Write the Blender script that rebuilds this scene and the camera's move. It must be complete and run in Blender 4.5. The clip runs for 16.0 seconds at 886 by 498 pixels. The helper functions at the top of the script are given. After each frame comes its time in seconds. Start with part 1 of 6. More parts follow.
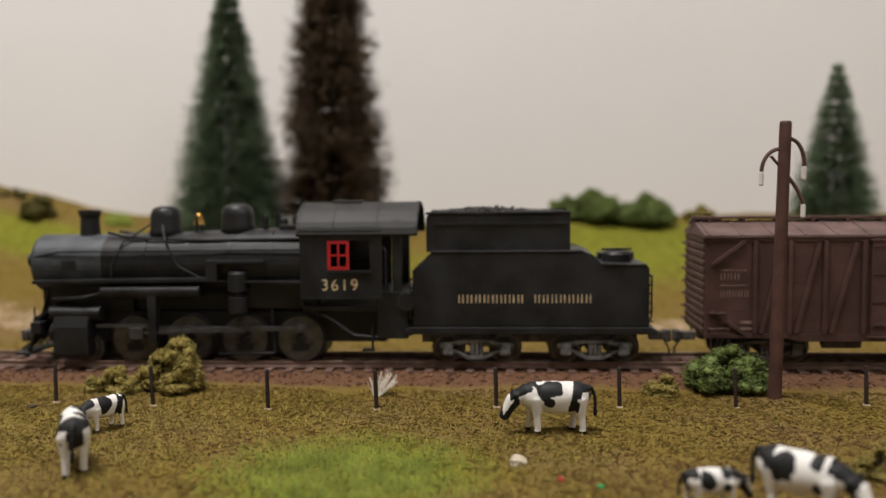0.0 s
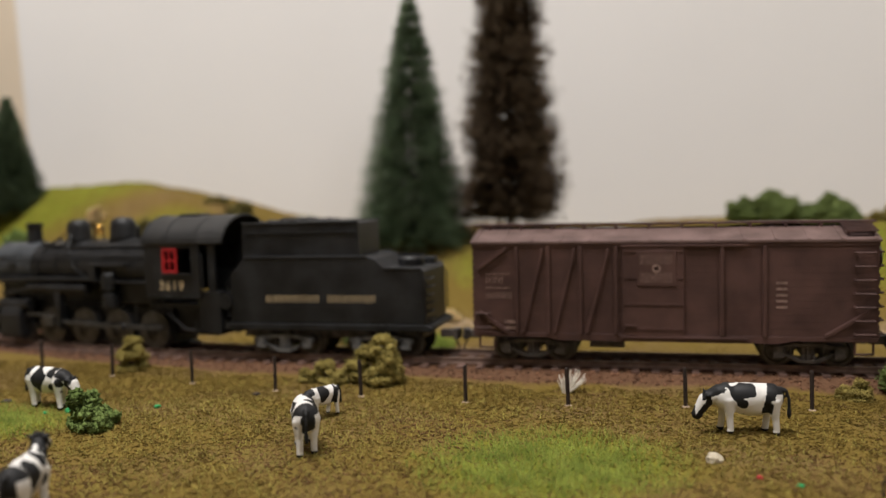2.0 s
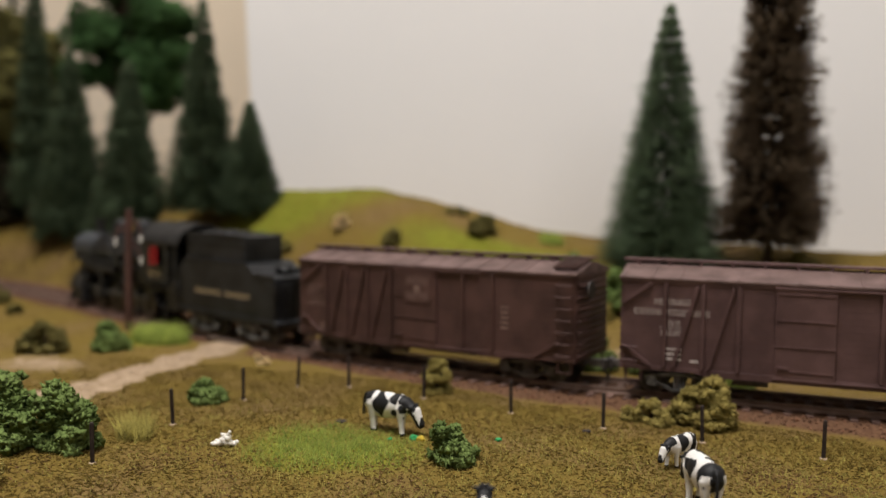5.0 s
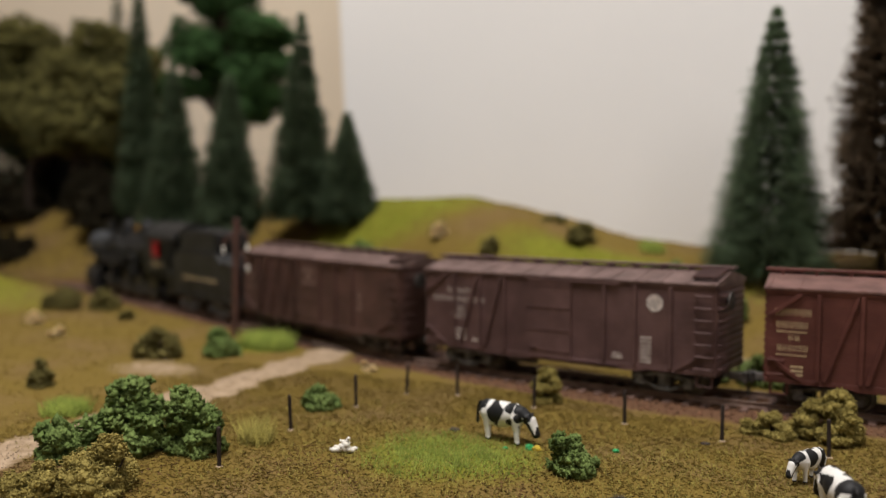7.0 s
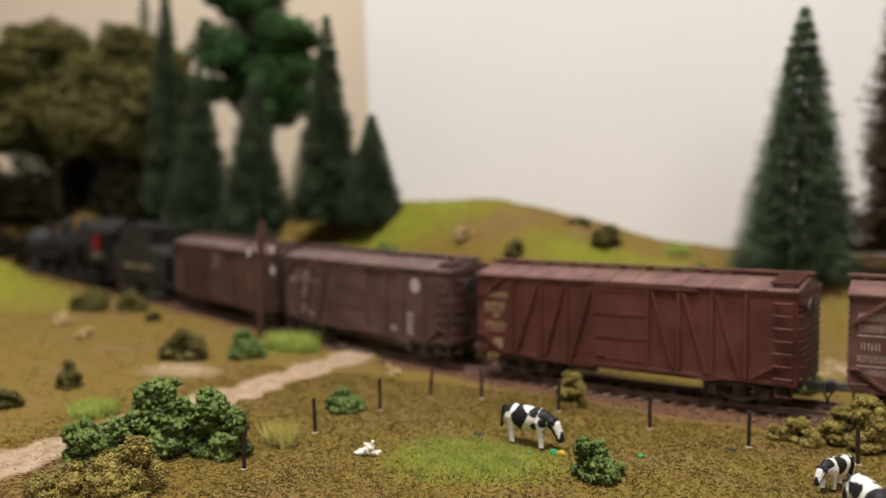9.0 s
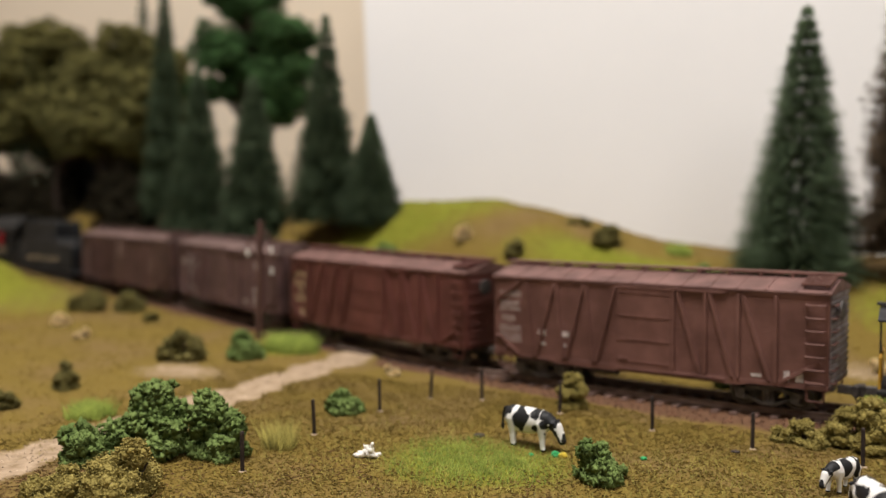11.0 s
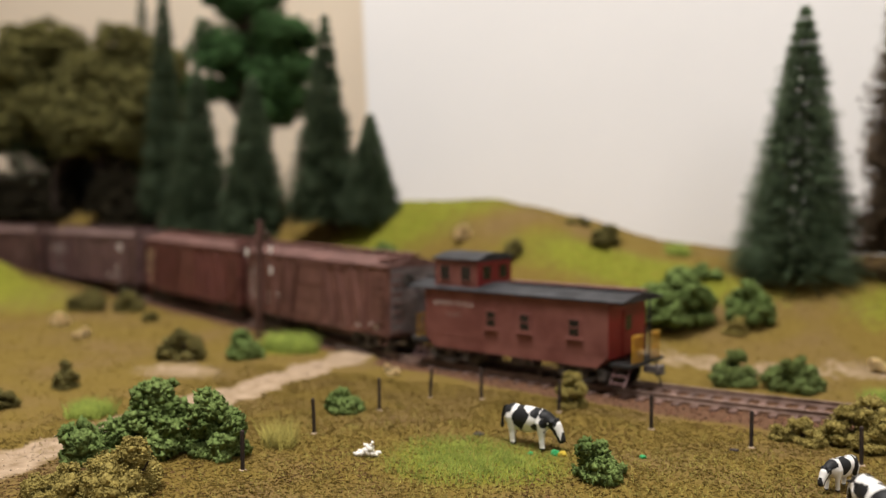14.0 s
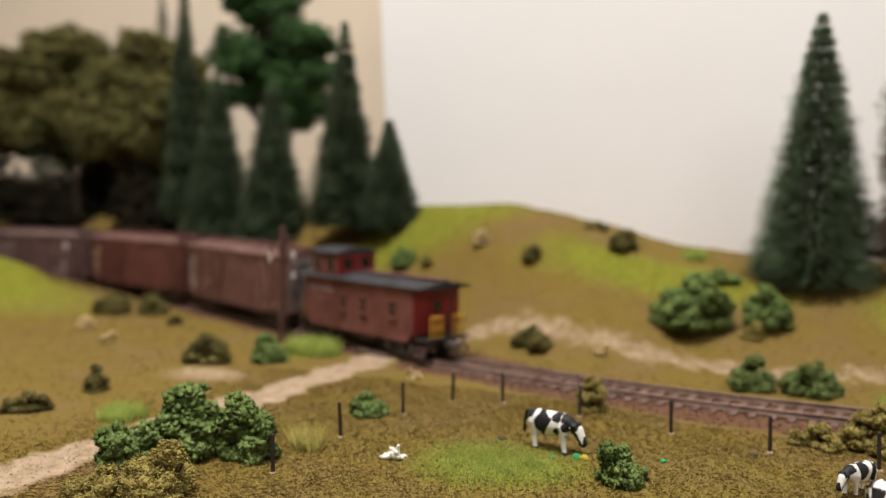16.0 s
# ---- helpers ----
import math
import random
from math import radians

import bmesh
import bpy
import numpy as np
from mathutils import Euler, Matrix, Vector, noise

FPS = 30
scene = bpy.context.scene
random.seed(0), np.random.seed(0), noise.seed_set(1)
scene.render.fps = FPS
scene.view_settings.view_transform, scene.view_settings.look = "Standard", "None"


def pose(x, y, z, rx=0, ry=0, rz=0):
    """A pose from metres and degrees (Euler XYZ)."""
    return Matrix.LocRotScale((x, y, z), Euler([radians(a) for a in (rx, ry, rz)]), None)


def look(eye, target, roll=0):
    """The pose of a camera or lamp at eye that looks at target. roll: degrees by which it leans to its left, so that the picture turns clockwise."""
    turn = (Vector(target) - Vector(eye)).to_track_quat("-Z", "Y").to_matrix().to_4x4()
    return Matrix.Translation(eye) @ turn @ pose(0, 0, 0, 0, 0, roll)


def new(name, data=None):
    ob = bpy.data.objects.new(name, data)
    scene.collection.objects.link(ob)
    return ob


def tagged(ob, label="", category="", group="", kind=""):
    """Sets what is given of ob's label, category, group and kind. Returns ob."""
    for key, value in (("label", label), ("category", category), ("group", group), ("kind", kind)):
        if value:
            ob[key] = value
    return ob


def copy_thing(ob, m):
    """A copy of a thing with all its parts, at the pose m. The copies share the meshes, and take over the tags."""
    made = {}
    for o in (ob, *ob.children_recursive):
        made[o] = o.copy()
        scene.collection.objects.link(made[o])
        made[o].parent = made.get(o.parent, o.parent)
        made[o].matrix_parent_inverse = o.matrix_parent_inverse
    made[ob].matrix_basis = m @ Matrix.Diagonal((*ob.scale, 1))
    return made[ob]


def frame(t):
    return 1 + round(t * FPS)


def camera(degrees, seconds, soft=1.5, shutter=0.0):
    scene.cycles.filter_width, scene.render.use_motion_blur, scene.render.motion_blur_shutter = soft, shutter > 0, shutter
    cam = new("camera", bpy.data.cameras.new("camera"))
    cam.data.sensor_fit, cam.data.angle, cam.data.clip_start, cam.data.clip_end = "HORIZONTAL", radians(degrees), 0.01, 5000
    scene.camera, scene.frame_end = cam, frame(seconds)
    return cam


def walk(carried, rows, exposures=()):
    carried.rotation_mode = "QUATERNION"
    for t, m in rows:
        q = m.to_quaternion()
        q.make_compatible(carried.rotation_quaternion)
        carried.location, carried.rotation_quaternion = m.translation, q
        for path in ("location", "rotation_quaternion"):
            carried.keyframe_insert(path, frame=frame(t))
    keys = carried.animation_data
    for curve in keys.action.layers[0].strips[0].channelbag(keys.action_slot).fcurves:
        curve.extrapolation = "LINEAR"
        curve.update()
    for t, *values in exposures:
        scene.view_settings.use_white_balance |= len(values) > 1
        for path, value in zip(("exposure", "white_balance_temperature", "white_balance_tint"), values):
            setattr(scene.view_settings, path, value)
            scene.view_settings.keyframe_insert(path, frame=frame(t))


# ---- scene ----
cam = camera(52.5, 16.0, 1.4)
# seconds, eye, yaw, pitch, roll
PATH = [
    (0, 0.00105, -0.00791, 0.06638, 0.326, -4.317, -0.285),
    (0.5, -0.00007, -0.01170, 0.06569, 3.213, -4.352, -0.578),
    (1, -0.00035, -0.01809, 0.06957, 5.735, -4.345, -0.733),
    (1.5, -0.00136, -0.02283, 0.07205, 8.315, -4.305, -1.032),
    (2, -0.00859, -0.02361, 0.06907, 10.265, -4.246, -1.079),
    (2.5, -0.01776, -0.02534, 0.06999, 12.125, -4.291, -0.779),
    (3, -0.02274, -0.02510, 0.07549, 13.773, -4.402, -0.301),
    (3.5, -0.04401, -0.02719, 0.08225, 14.876, -4.471, 0.230),
    (4, -0.05491, -0.02774, 0.08227, 16.183, -4.459, 0.331),
    (4.2, -0.06136, -0.02975, 0.08313, 16.464, -4.616, 0.479),
    (6.5, -0.08941, -0.03637, 0.08286, 21.811, -4.343, 0.450),
    (7, -0.09110, -0.03818, 0.08354, 22.941, -4.332, 0.375),
    (7.5, -0.09264, -0.03860, 0.08427, 23.801, -4.301, 0.338),
    (8, -0.09244, -0.03994, 0.08376, 24.337, -4.257, 0.277),
    (8.5, -0.09214, -0.03900, 0.08440, 24.473, -4.295, 0.294),
    (9, -0.09122, -0.03795, 0.08452, 24.482, -4.302, 0.320),
    (11.5, -0.09304, -0.03524, 0.08390, 24.402, -4.225, 0.327),
    (12, -0.09234, -0.03586, 0.08510, 24.365, -4.218, 0.324),
    (12.5, -0.09268, -0.03601, 0.08450, 24.346, -4.236, 0.391),
    (13, -0.09257, -0.03568, 0.08434, 24.315, -4.230, 0.400),
    (13.5, -0.09199, -0.03581, 0.08413, 24.381, -4.220, 0.352),
    (14, -0.09297, -0.03623, 0.08362, 24.320, -4.219, 0.351),
    (14.5, -0.09304, -0.03623, 0.08433, 24.311, -4.252, 0.366),
    (15, -0.09351, -0.03651, 0.08409, 24.269, -4.205, 0.395),
    (15.5, -0.09307, -0.03801, 0.08306, 24.327, -4.187, 0.361),
    (16, -0.09331, -0.04344, 0.08640, 25.208, -4.171, 0.303),
]


def eye_pose(x, y, z, yaw, pitch, roll):
    a, b = radians(yaw), radians(pitch)
    way = Vector((-math.sin(a) * math.cos(b), math.cos(a) * math.cos(b), math.sin(b)))
    return look((x, y, z), Vector((x, y, z)) + way, roll)


# the telephone brightens its picture once the black engine has left it
EXPOSURES = [(0, -0.15), (4, -0.15), (6.5, -0.21), (7.5, -0.19), (8, -0.08), (8.5, 0.01), (9, 0.08), (11.5, 0.12), (16, 0.14)]
walk(cam, [(t, eye_pose(*row)) for t, *row in PATH], EXPOSURES)
# a telephone's close-up lens: far things go soft
cam.data.dof.use_dof = True
cam.data.dof.focus_distance = 0.25
cam.data.dof.aperture_fstop = 8.5

# ---- light: a lit room with a ceiling lamp over the layout ----
world = bpy.data.worlds.new("room_air")
scene.world = world
world.use_nodes = True
world.node_tree.nodes["Background"].inputs[0].default_value = (1.0, 0.93, 0.86, 1)
world.node_tree.nodes["Background"].inputs[1].default_value = 0.3


def ceiling_lamp(x, y, z, size, power, colour):
    data = bpy.data.lights.new("ceiling_lamp_light", "AREA")
    data.shape, data.size, data.energy, data.color = "DISK", size, power, colour
    ob = new("ceiling_lamp_light", data)
    ob.matrix_world = pose(x, y, z)
    return ob


ceiling_lamp(-0.35, 0.0, 1.36, 0.5, 26.0, (1.0, 0.965, 0.935))
ceiling_lamp(0.9, -0.7, 1.36, 0.5, 12.0, (1.0, 0.965, 0.935))

# ---- materials ----
MM = 0.001


def mat(name, colour, rough=0.7, metal=0.0, vary=0.15, scale=300.0, bump=0.1, second=None, fine=2500.0, spread=0.0, island=0.0, spec=0.5):
    """A worn surface: colour varied at two scales, with a fine relief."""
    m = bpy.data.materials.new(name)
    m.use_nodes = True
    nt = m.node_tree
    b = nt.nodes["Principled BSDF"]
    b.inputs["Roughness"].default_value, b.inputs["Metallic"].default_value = rough, metal
    b.inputs["Specular IOR Level"].default_value = spec
    tc = nt.nodes.new("ShaderNodeTexCoord")
    n1, n2 = nt.nodes.new("ShaderNodeTexNoise"), nt.nodes.new("ShaderNodeTexNoise")
    n1.inputs["Scale"].default_value, n2.inputs["Scale"].default_value = scale, fine
    n1.inputs["Detail"].default_value = 5
    for n in (n1, n2):
        nt.links.new(tc.outputs["Object"], n.inputs["Vector"])
    mix = nt.nodes.new("ShaderNodeMix")
    mix.data_type = "RGBA"
    c = Vector(colour)
    low = c * (1 - vary)
    high = Vector(second) if second else c * (1 + vary)
    mix.inputs[6].default_value, mix.inputs[7].default_value = (*low, 1), (*high, 1)
    ramp = nt.nodes.new("ShaderNodeMapRange")
    ramp.inputs["From Min"].default_value, ramp.inputs["From Max"].default_value = 0.35, 0.65
    nt.links.new(n1.outputs["Fac"], ramp.inputs["Value"])
    nt.links.new(ramp.outputs["Result"], mix.inputs[0])
    hsv = nt.nodes.new("ShaderNodeHueSaturation")
    nt.links.new(mix.outputs[2], hsv.inputs["Color"])
    val = nt.nodes.new("ShaderNodeMapRange")
    val.inputs["To Min"].default_value, val.inputs["To Max"].default_value = 1 - vary * 0.7, 1 + vary * 0.7
    nt.links.new(n2.outputs["Fac"], val.inputs["Value"])
    out = val.outputs["Result"]
    if island or spread:
        if island:
            info = nt.nodes.new("ShaderNodeNewGeometry").outputs["Random Per Island"]
        else:
            info = nt.nodes.new("ShaderNodeObjectInfo").outputs["Random"]
        r = nt.nodes.new("ShaderNodeMapRange")
        k = island or spread
        r.inputs["To Min"].default_value, r.inputs["To Max"].default_value = 1 - k, 1 + k
        nt.links.new(info, r.inputs["Value"])
        mul = nt.nodes.new("ShaderNodeMath")
        mul.operation = "MULTIPLY"
        nt.links.new(out, mul.inputs[0])
        nt.links.new(r.outputs["Result"], mul.inputs[1])
        out = mul.outputs[0]
    nt.links.new(out, hsv.inputs["Value"])
    nt.links.new(hsv.outputs["Color"], b.inputs["Base Color"])
    if bump:
        bm_ = nt.nodes.new("ShaderNodeBump")
        bm_.inputs["Strength"].default_value, bm_.inputs["Distance"].default_value = bump, 0.0006
        nt.links.new(n2.outputs["Fac"], bm_.inputs["Height"])
        nt.links.new(bm_.outputs["Normal"], b.inputs["Normal"])
    return m


BLACK = mat("black_paint", (0.010, 0.0102, 0.0112), 0.45, 0, 0.35, 120, 0.12, (0.020, 0.0208, 0.023), spec=0.38)
SMOKE = mat("graphite_smokebox", (0.045, 0.052, 0.062), 0.5, 0.1, 0.3, 160, 0.12, (0.07, 0.078, 0.09))
ROOF_BLACK = mat("roof_black", (0.015, 0.0145, 0.0145), 0.6, 0, 0.3, 150, 0.15)
STEEL = mat("dull_rod_steel", (0.070, 0.068, 0.066), 0.38, 0.5, 0.3, 300, 0.1)
WEATHERED = mat("weathered_grey_plastic", (0.085, 0.088, 0.09), 0.6, 0, 0.45, 350, 0.2, (0.22, 0.225, 0.23))
ROOF_GREY = mat("tarred_grey_roof", (0.024, 0.024, 0.027), 0.6, 0, 0.25, 120, 0.15, (0.045, 0.045, 0.050), spec=0.3)
TRUCK = mat("truck_black", (0.048, 0.043, 0.041), 0.6, 0, 0.4, 350, 0.2, (0.130, 0.112, 0.102))
TREAD = mat("wheel_steel", (0.09, 0.085, 0.08), 0.4, 0.7, 0.3, 300, 0.1)
BROWN_A = mat("boxcar_brown", (0.070, 0.030, 0.024), 0.62, 0, 0.22, 90, 0.2, (0.098, 0.046, 0.038))
BROWN_B = mat("boxcar_dark_red_brown", (0.096, 0.046, 0.044), 0.62, 0, 0.22, 90, 0.2, (0.130, 0.068, 0.064))
BROWN_C = mat("boxcar_red", (0.105, 0.026, 0.018), 0.62, 0, 0.2, 90, 0.2, (0.14, 0.042, 0.032))
BROWN_D = mat("boxcar_faded_red", (0.136, 0.054, 0.040), 0.65, 0, 0.2, 90, 0.2, (0.182, 0.080, 0.063))
ROOF_A = mat("roof_brown", (0.125, 0.072, 0.062), 0.7, 0, 0.25, 120, 0.2, (0.17, 0.105, 0.095))
ROOF_B = mat("roof_red", (0.142, 0.066, 0.054), 0.7, 0, 0.25, 120, 0.2, (0.19, 0.094, 0.080))
END_GREY = mat("dusty_grey_end", (0.16, 0.13, 0.13), 0.75, 0, 0.35, 150, 0.2, (0.27, 0.235, 0.235))
CABOOSE = mat("caboose_red", (0.182, 0.060, 0.047), 0.65, 0, 0.2, 90, 0.15, (0.225, 0.088, 0.070), spec=0.3)
CABOOSE_END = mat("caboose_end_red", (0.19, 0.008, 0.008), 0.5, 0, 0.15, 90, 0.12)
YELLOW = mat("yellow_rail", (0.52, 0.28, 0.025), 0.5, 0, 0.2, 300, 0.1)
RED = mat("red_window_frame", (0.42, 0.012, 0.018), 0.45, 0, 0.15, 300, 0.08)
CREAM = mat("cream_lettering", (0.60, 0.46, 0.27), 0.6, 0, 0.2, 600, 0.05)
WHITE_LETTER = mat("white_lettering", (0.52, 0.45, 0.42), 0.7, 0, 0.3, 600, 0.05)
DIM_LETTER = mat("dim_lettering", (0.23, 0.15, 0.125), 0.7, 0, 0.3, 600, 0.05)
BRASS = mat("brass", (0.45, 0.25, 0.05), 0.35, 0.8, 0.2, 300, 0.05)
WINDOW_DARK = mat("dark_glazing", (0.012, 0.010, 0.010), 0.25, 0, 0.2, 300, 0.0)
COAL = mat("coal", (0.012, 0.012, 0.013), 0.4, 0, 0.4, 900, 0.6)
RAIL = mat("rusty_rail", (0.185, 0.115, 0.090), 0.6, 0.05, 0.25, 200, 0.2, (0.255, 0.170, 0.135))
RAIL_TOP = mat("worn_rail_head", (0.36, 0.255, 0.205), 0.5, 0.2, 0.25, 200, 0.1)
TIE = mat("brown_tie", (0.150, 0.086, 0.066), 0.8, 0, 0.3, 200, 0.3, spread=0.3)
BALLAST = mat("red_brown_ballast", (0.140, 0.070, 0.040), 0.9, 0, 0.3, 500, 0.4, island=0.45, spec=0.2)
POST = mat("dark_fence_post", (0.028, 0.017, 0.014), 0.7, 0, 0.3, 300, 0.2)
POLE = mat("brown_pole", (0.075, 0.030, 0.023), 0.6, 0, 0.25, 150, 0.2, (0.10, 0.045, 0.035))
INSULATOR = mat("white_insulator", (0.75, 0.73, 0.70), 0.35, 0, 0.08, 300, 0.0)
BACKDROP = mat("white_board", (0.86, 0.845, 0.84), 0.8, 0, 0.015, 6, 0.02, fine=900)
CREAM_WALL = mat("cream_wall", (0.84, 0.72, 0.57), 0.85, 0, 0.03, 5, 0.02, fine=900)
ROOM_WALL = mat("room_wall", (0.74, 0.71, 0.67), 0.85, 0, 0.04, 4, 0.02, fine=900)
FLOOR = mat("room_floor", (0.32, 0.26, 0.21), 0.7, 0, 0.2, 6, 0.05, fine=300)
FASCIA = mat("fascia_board", (0.12, 0.09, 0.06), 0.7, 0, 0.2, 20, 0.1)
STONE = mat("pale_stone", (0.50, 0.44, 0.33), 0.85, 0, 0.2, 400, 0.3)
FLUFF = mat("pale_fibre", (0.88, 0.84, 0.76), 0.8, 0, 0.15, 400, 0.0)
GREEN_DOT = mat("bright_green_foam", (0.03, 0.30, 0.09), 0.8, 0, 0.2, 900, 0.3)
YELLOW_DOT = mat("yellow_foam", (0.50, 0.36, 0.03), 0.8, 0, 0.2, 900, 0.3)
RED_DOT = mat("red_foam", (0.40, 0.03, 0.03), 0.8, 0, 0.2, 900, 0.3)
TAN_FOAM = mat("tan_foam", (0.80, 0.60, 0.30), 0.9, 0, 0.2, 500, 0.8, island=0.2)
TRUNK = mat("dark_trunk", (0.045, 0.028, 0.018), 0.85, 0, 0.3, 200, 0.4)
SPRUCE = mat("spruce_green", (0.105, 0.155, 0.078), 0.8, 0, 0.3, 60, 0.2, (0.160, 0.225, 0.125), island=0.5, spec=0.2)
SPRUCE_DARK = mat("dark_spruce_green", (0.066, 0.100, 0.050), 0.85, 0, 0.3, 60, 0.2, (0.098, 0.136, 0.074), island=0.45, spec=0.2)
BROWN_TREE = mat("brown_conifer", (0.098, 0.066, 0.040), 0.9, 0, 0.3, 60, 0.2, (0.150, 0.108, 0.068), island=0.4, spec=0.15)
OLIVE = mat("olive_foam", (0.30, 0.240, 0.068), 0.9, 0, 0.15, 120, 0.4, (0.38, 0.305, 0.092), island=0.16, spec=0.15)
OLIVE_DARK = mat("dark_olive_foam", (0.162, 0.140, 0.044), 0.9, 0, 0.25, 100, 0.6, (0.225, 0.192, 0.064), island=0.3, spec=0.15)
GREEN = mat("green_foam", (0.150, 0.190, 0.050), 0.9, 0, 0.2, 120, 0.4, (0.18, 0.235, 0.08), island=0.2, spec=0.15)
DEEP_GREEN = mat("deep_green_foam", (0.118, 0.172, 0.046), 0.9, 0, 0.15, 120, 0.4, (0.178, 0.240, 0.072), island=0.18, spec=0.15)
FOREST_OLIVE = mat("forest_olive_foam", (0.124, 0.116, 0.037), 0.9, 0, 0.35, 60, 0.6, (0.190, 0.174, 0.057), island=0.35, spec=0.15)
# near-black foliage colour with the shade under the forest trees put into it
FOREST_SHADE = mat("forest_shade_foam", (0.026, 0.021, 0.012), 0.95, 0, 0.3, 100, 0.6, (0.044, 0.036, 0.020), island=0.35, spec=0.1)
TREE_GREEN = mat("tree_green_foam", (0.050, 0.110, 0.034), 0.9, 0, 0.3, 60, 0.8, (0.072, 0.150, 0.050), island=0.4, spec=0.15)
BRIGHT = mat("bright_grass", (0.150, 0.195, 0.028), 0.85, 0, 0.25, 120, 0.1, (0.215, 0.255, 0.045), island=0.35, spec=0.2)
DRY = mat("dry_grass", (0.25, 0.21, 0.05), 0.85, 0, 0.2, 120, 0.1, island=0.3, spec=0.2)
TURF = mat("turf_crumbs", (0.194, 0.129, 0.029), 0.95, 0, 0.2, 45, 0.2, (0.232, 0.163, 0.038), island=0.2, spec=0.1)
TURF_RED = mat("earth_crumbs", (0.200, 0.110, 0.044), 0.95, 0, 0.2, 45, 0.2, (0.250, 0.150, 0.066), island=0.26, spec=0.1)
LITTER = mat("forest_litter", (0.105, 0.062, 0.024), 0.95, 0, 0.35, 60, 0.3, (0.15, 0.10, 0.036), island=0.4, spec=0.1)
GRIT = mat("pale_grit", (0.36, 0.27, 0.19), 0.95, 0, 0.3, 200, 0.3, island=0.4, spec=0.1)
BOARD = mat("crossing_plank", (0.13, 0.085, 0.065), 0.85, 0, 0.3, 200, 0.3, spread=0.25)


def ground_mat():
    """Earth with turf, dry soil and road by the sheet's own cover map."""
    m = bpy.data.materials.new("layout_ground")
    m.use_nodes = True
    nt = m.node_tree
    b = nt.nodes["Principled BSDF"]
    b.inputs["Roughness"].default_value = 0.95
    b.inputs["Specular IOR Level"].default_value = 0.1
    att = nt.nodes.new("ShaderNodeAttribute")
    att.attribute_name = "cover"
    sep = nt.nodes.new("ShaderNodeSeparateColor")
    nt.links.new(att.outputs["Color"], sep.inputs[0])
    tc = nt.nodes.new("ShaderNodeTexCoord")

    def noise_tex(scale, detail=6):
        n = nt.nodes.new("ShaderNodeTexNoise")
        n.inputs["Scale"].default_value, n.inputs["Detail"].default_value = scale, detail
        nt.links.new(tc.outputs["Object"], n.inputs["Vector"])
        return n.outputs["Fac"]

    def stretch(v, lo, hi):
        r = nt.nodes.new("ShaderNodeMapRange")
        r.inputs["From Min"].default_value, r.inputs["From Max"].default_value = lo, hi
        nt.links.new(v, r.inputs["Value"])
        return r.outputs["Result"]

    def mixc(f, a, c):
        x = nt.nodes.new("ShaderNodeMix")
        x.data_type = "RGBA"
        nt.links.new(f, x.inputs[0])
        for k, v in ((6, a), (7, c)):
            if isinstance(v, tuple):
                x.inputs[k].default_value = (*v, 1)
            else:
                nt.links.new(v, x.inputs[k])
        return x.outputs[2]

    fine, mid, big = noise_tex(900), noise_tex(220), noise_tex(28, 4)
    turf = mixc(stretch(fine, 0.3, 0.7), (0.134, 0.090, 0.021), (0.196, 0.136, 0.032))
    soil = mixc(stretch(fine, 0.3, 0.7), (0.136, 0.086, 0.034), (0.205, 0.135, 0.057))
    base = mixc(stretch(big, 0.45, 0.72), turf, soil)
    green = mixc(stretch(mid, 0.3, 0.7), (0.130, 0.140, 0.014), (0.205, 0.205, 0.026))
    road = mixc(stretch(mid, 0.3, 0.7), (0.26, 0.185, 0.115), (0.43, 0.32, 0.22))
    bal = mixc(stretch(fine, 0.3, 0.7), (0.085, 0.043, 0.024), (0.160, 0.086, 0.050))
    c = base
    for k, col in ((0, green), (1, road), (2, bal)):
        add = nt.nodes.new("ShaderNodeMath")
        add.operation = "MULTIPLY_ADD"
        nt.links.new(mid, add.inputs[0])
        add.inputs[1].default_value, add.inputs[2].default_value = 0.7, -0.35
        s = nt.nodes.new("ShaderNodeMath")
        s.operation = "ADD"
        nt.links.new(sep.outputs[k], s.inputs[0])
        nt.links.new(add.outputs[0], s.inputs[1])
        c = mixc(stretch(s.outputs[0], 0.25, 0.75), c, col)
    nt.links.new(c, b.inputs["Base Color"])
    bp = nt.nodes.new("ShaderNodeBump")
    bp.inputs["Strength"].default_value, bp.inputs["Distance"].default_value = 0.3, 0.0008
    nt.links.new(fine, bp.inputs["Height"])
    nt.links.new(bp.outputs["Normal"], b.inputs["Normal"])
    return m


GROUND = ground_mat()


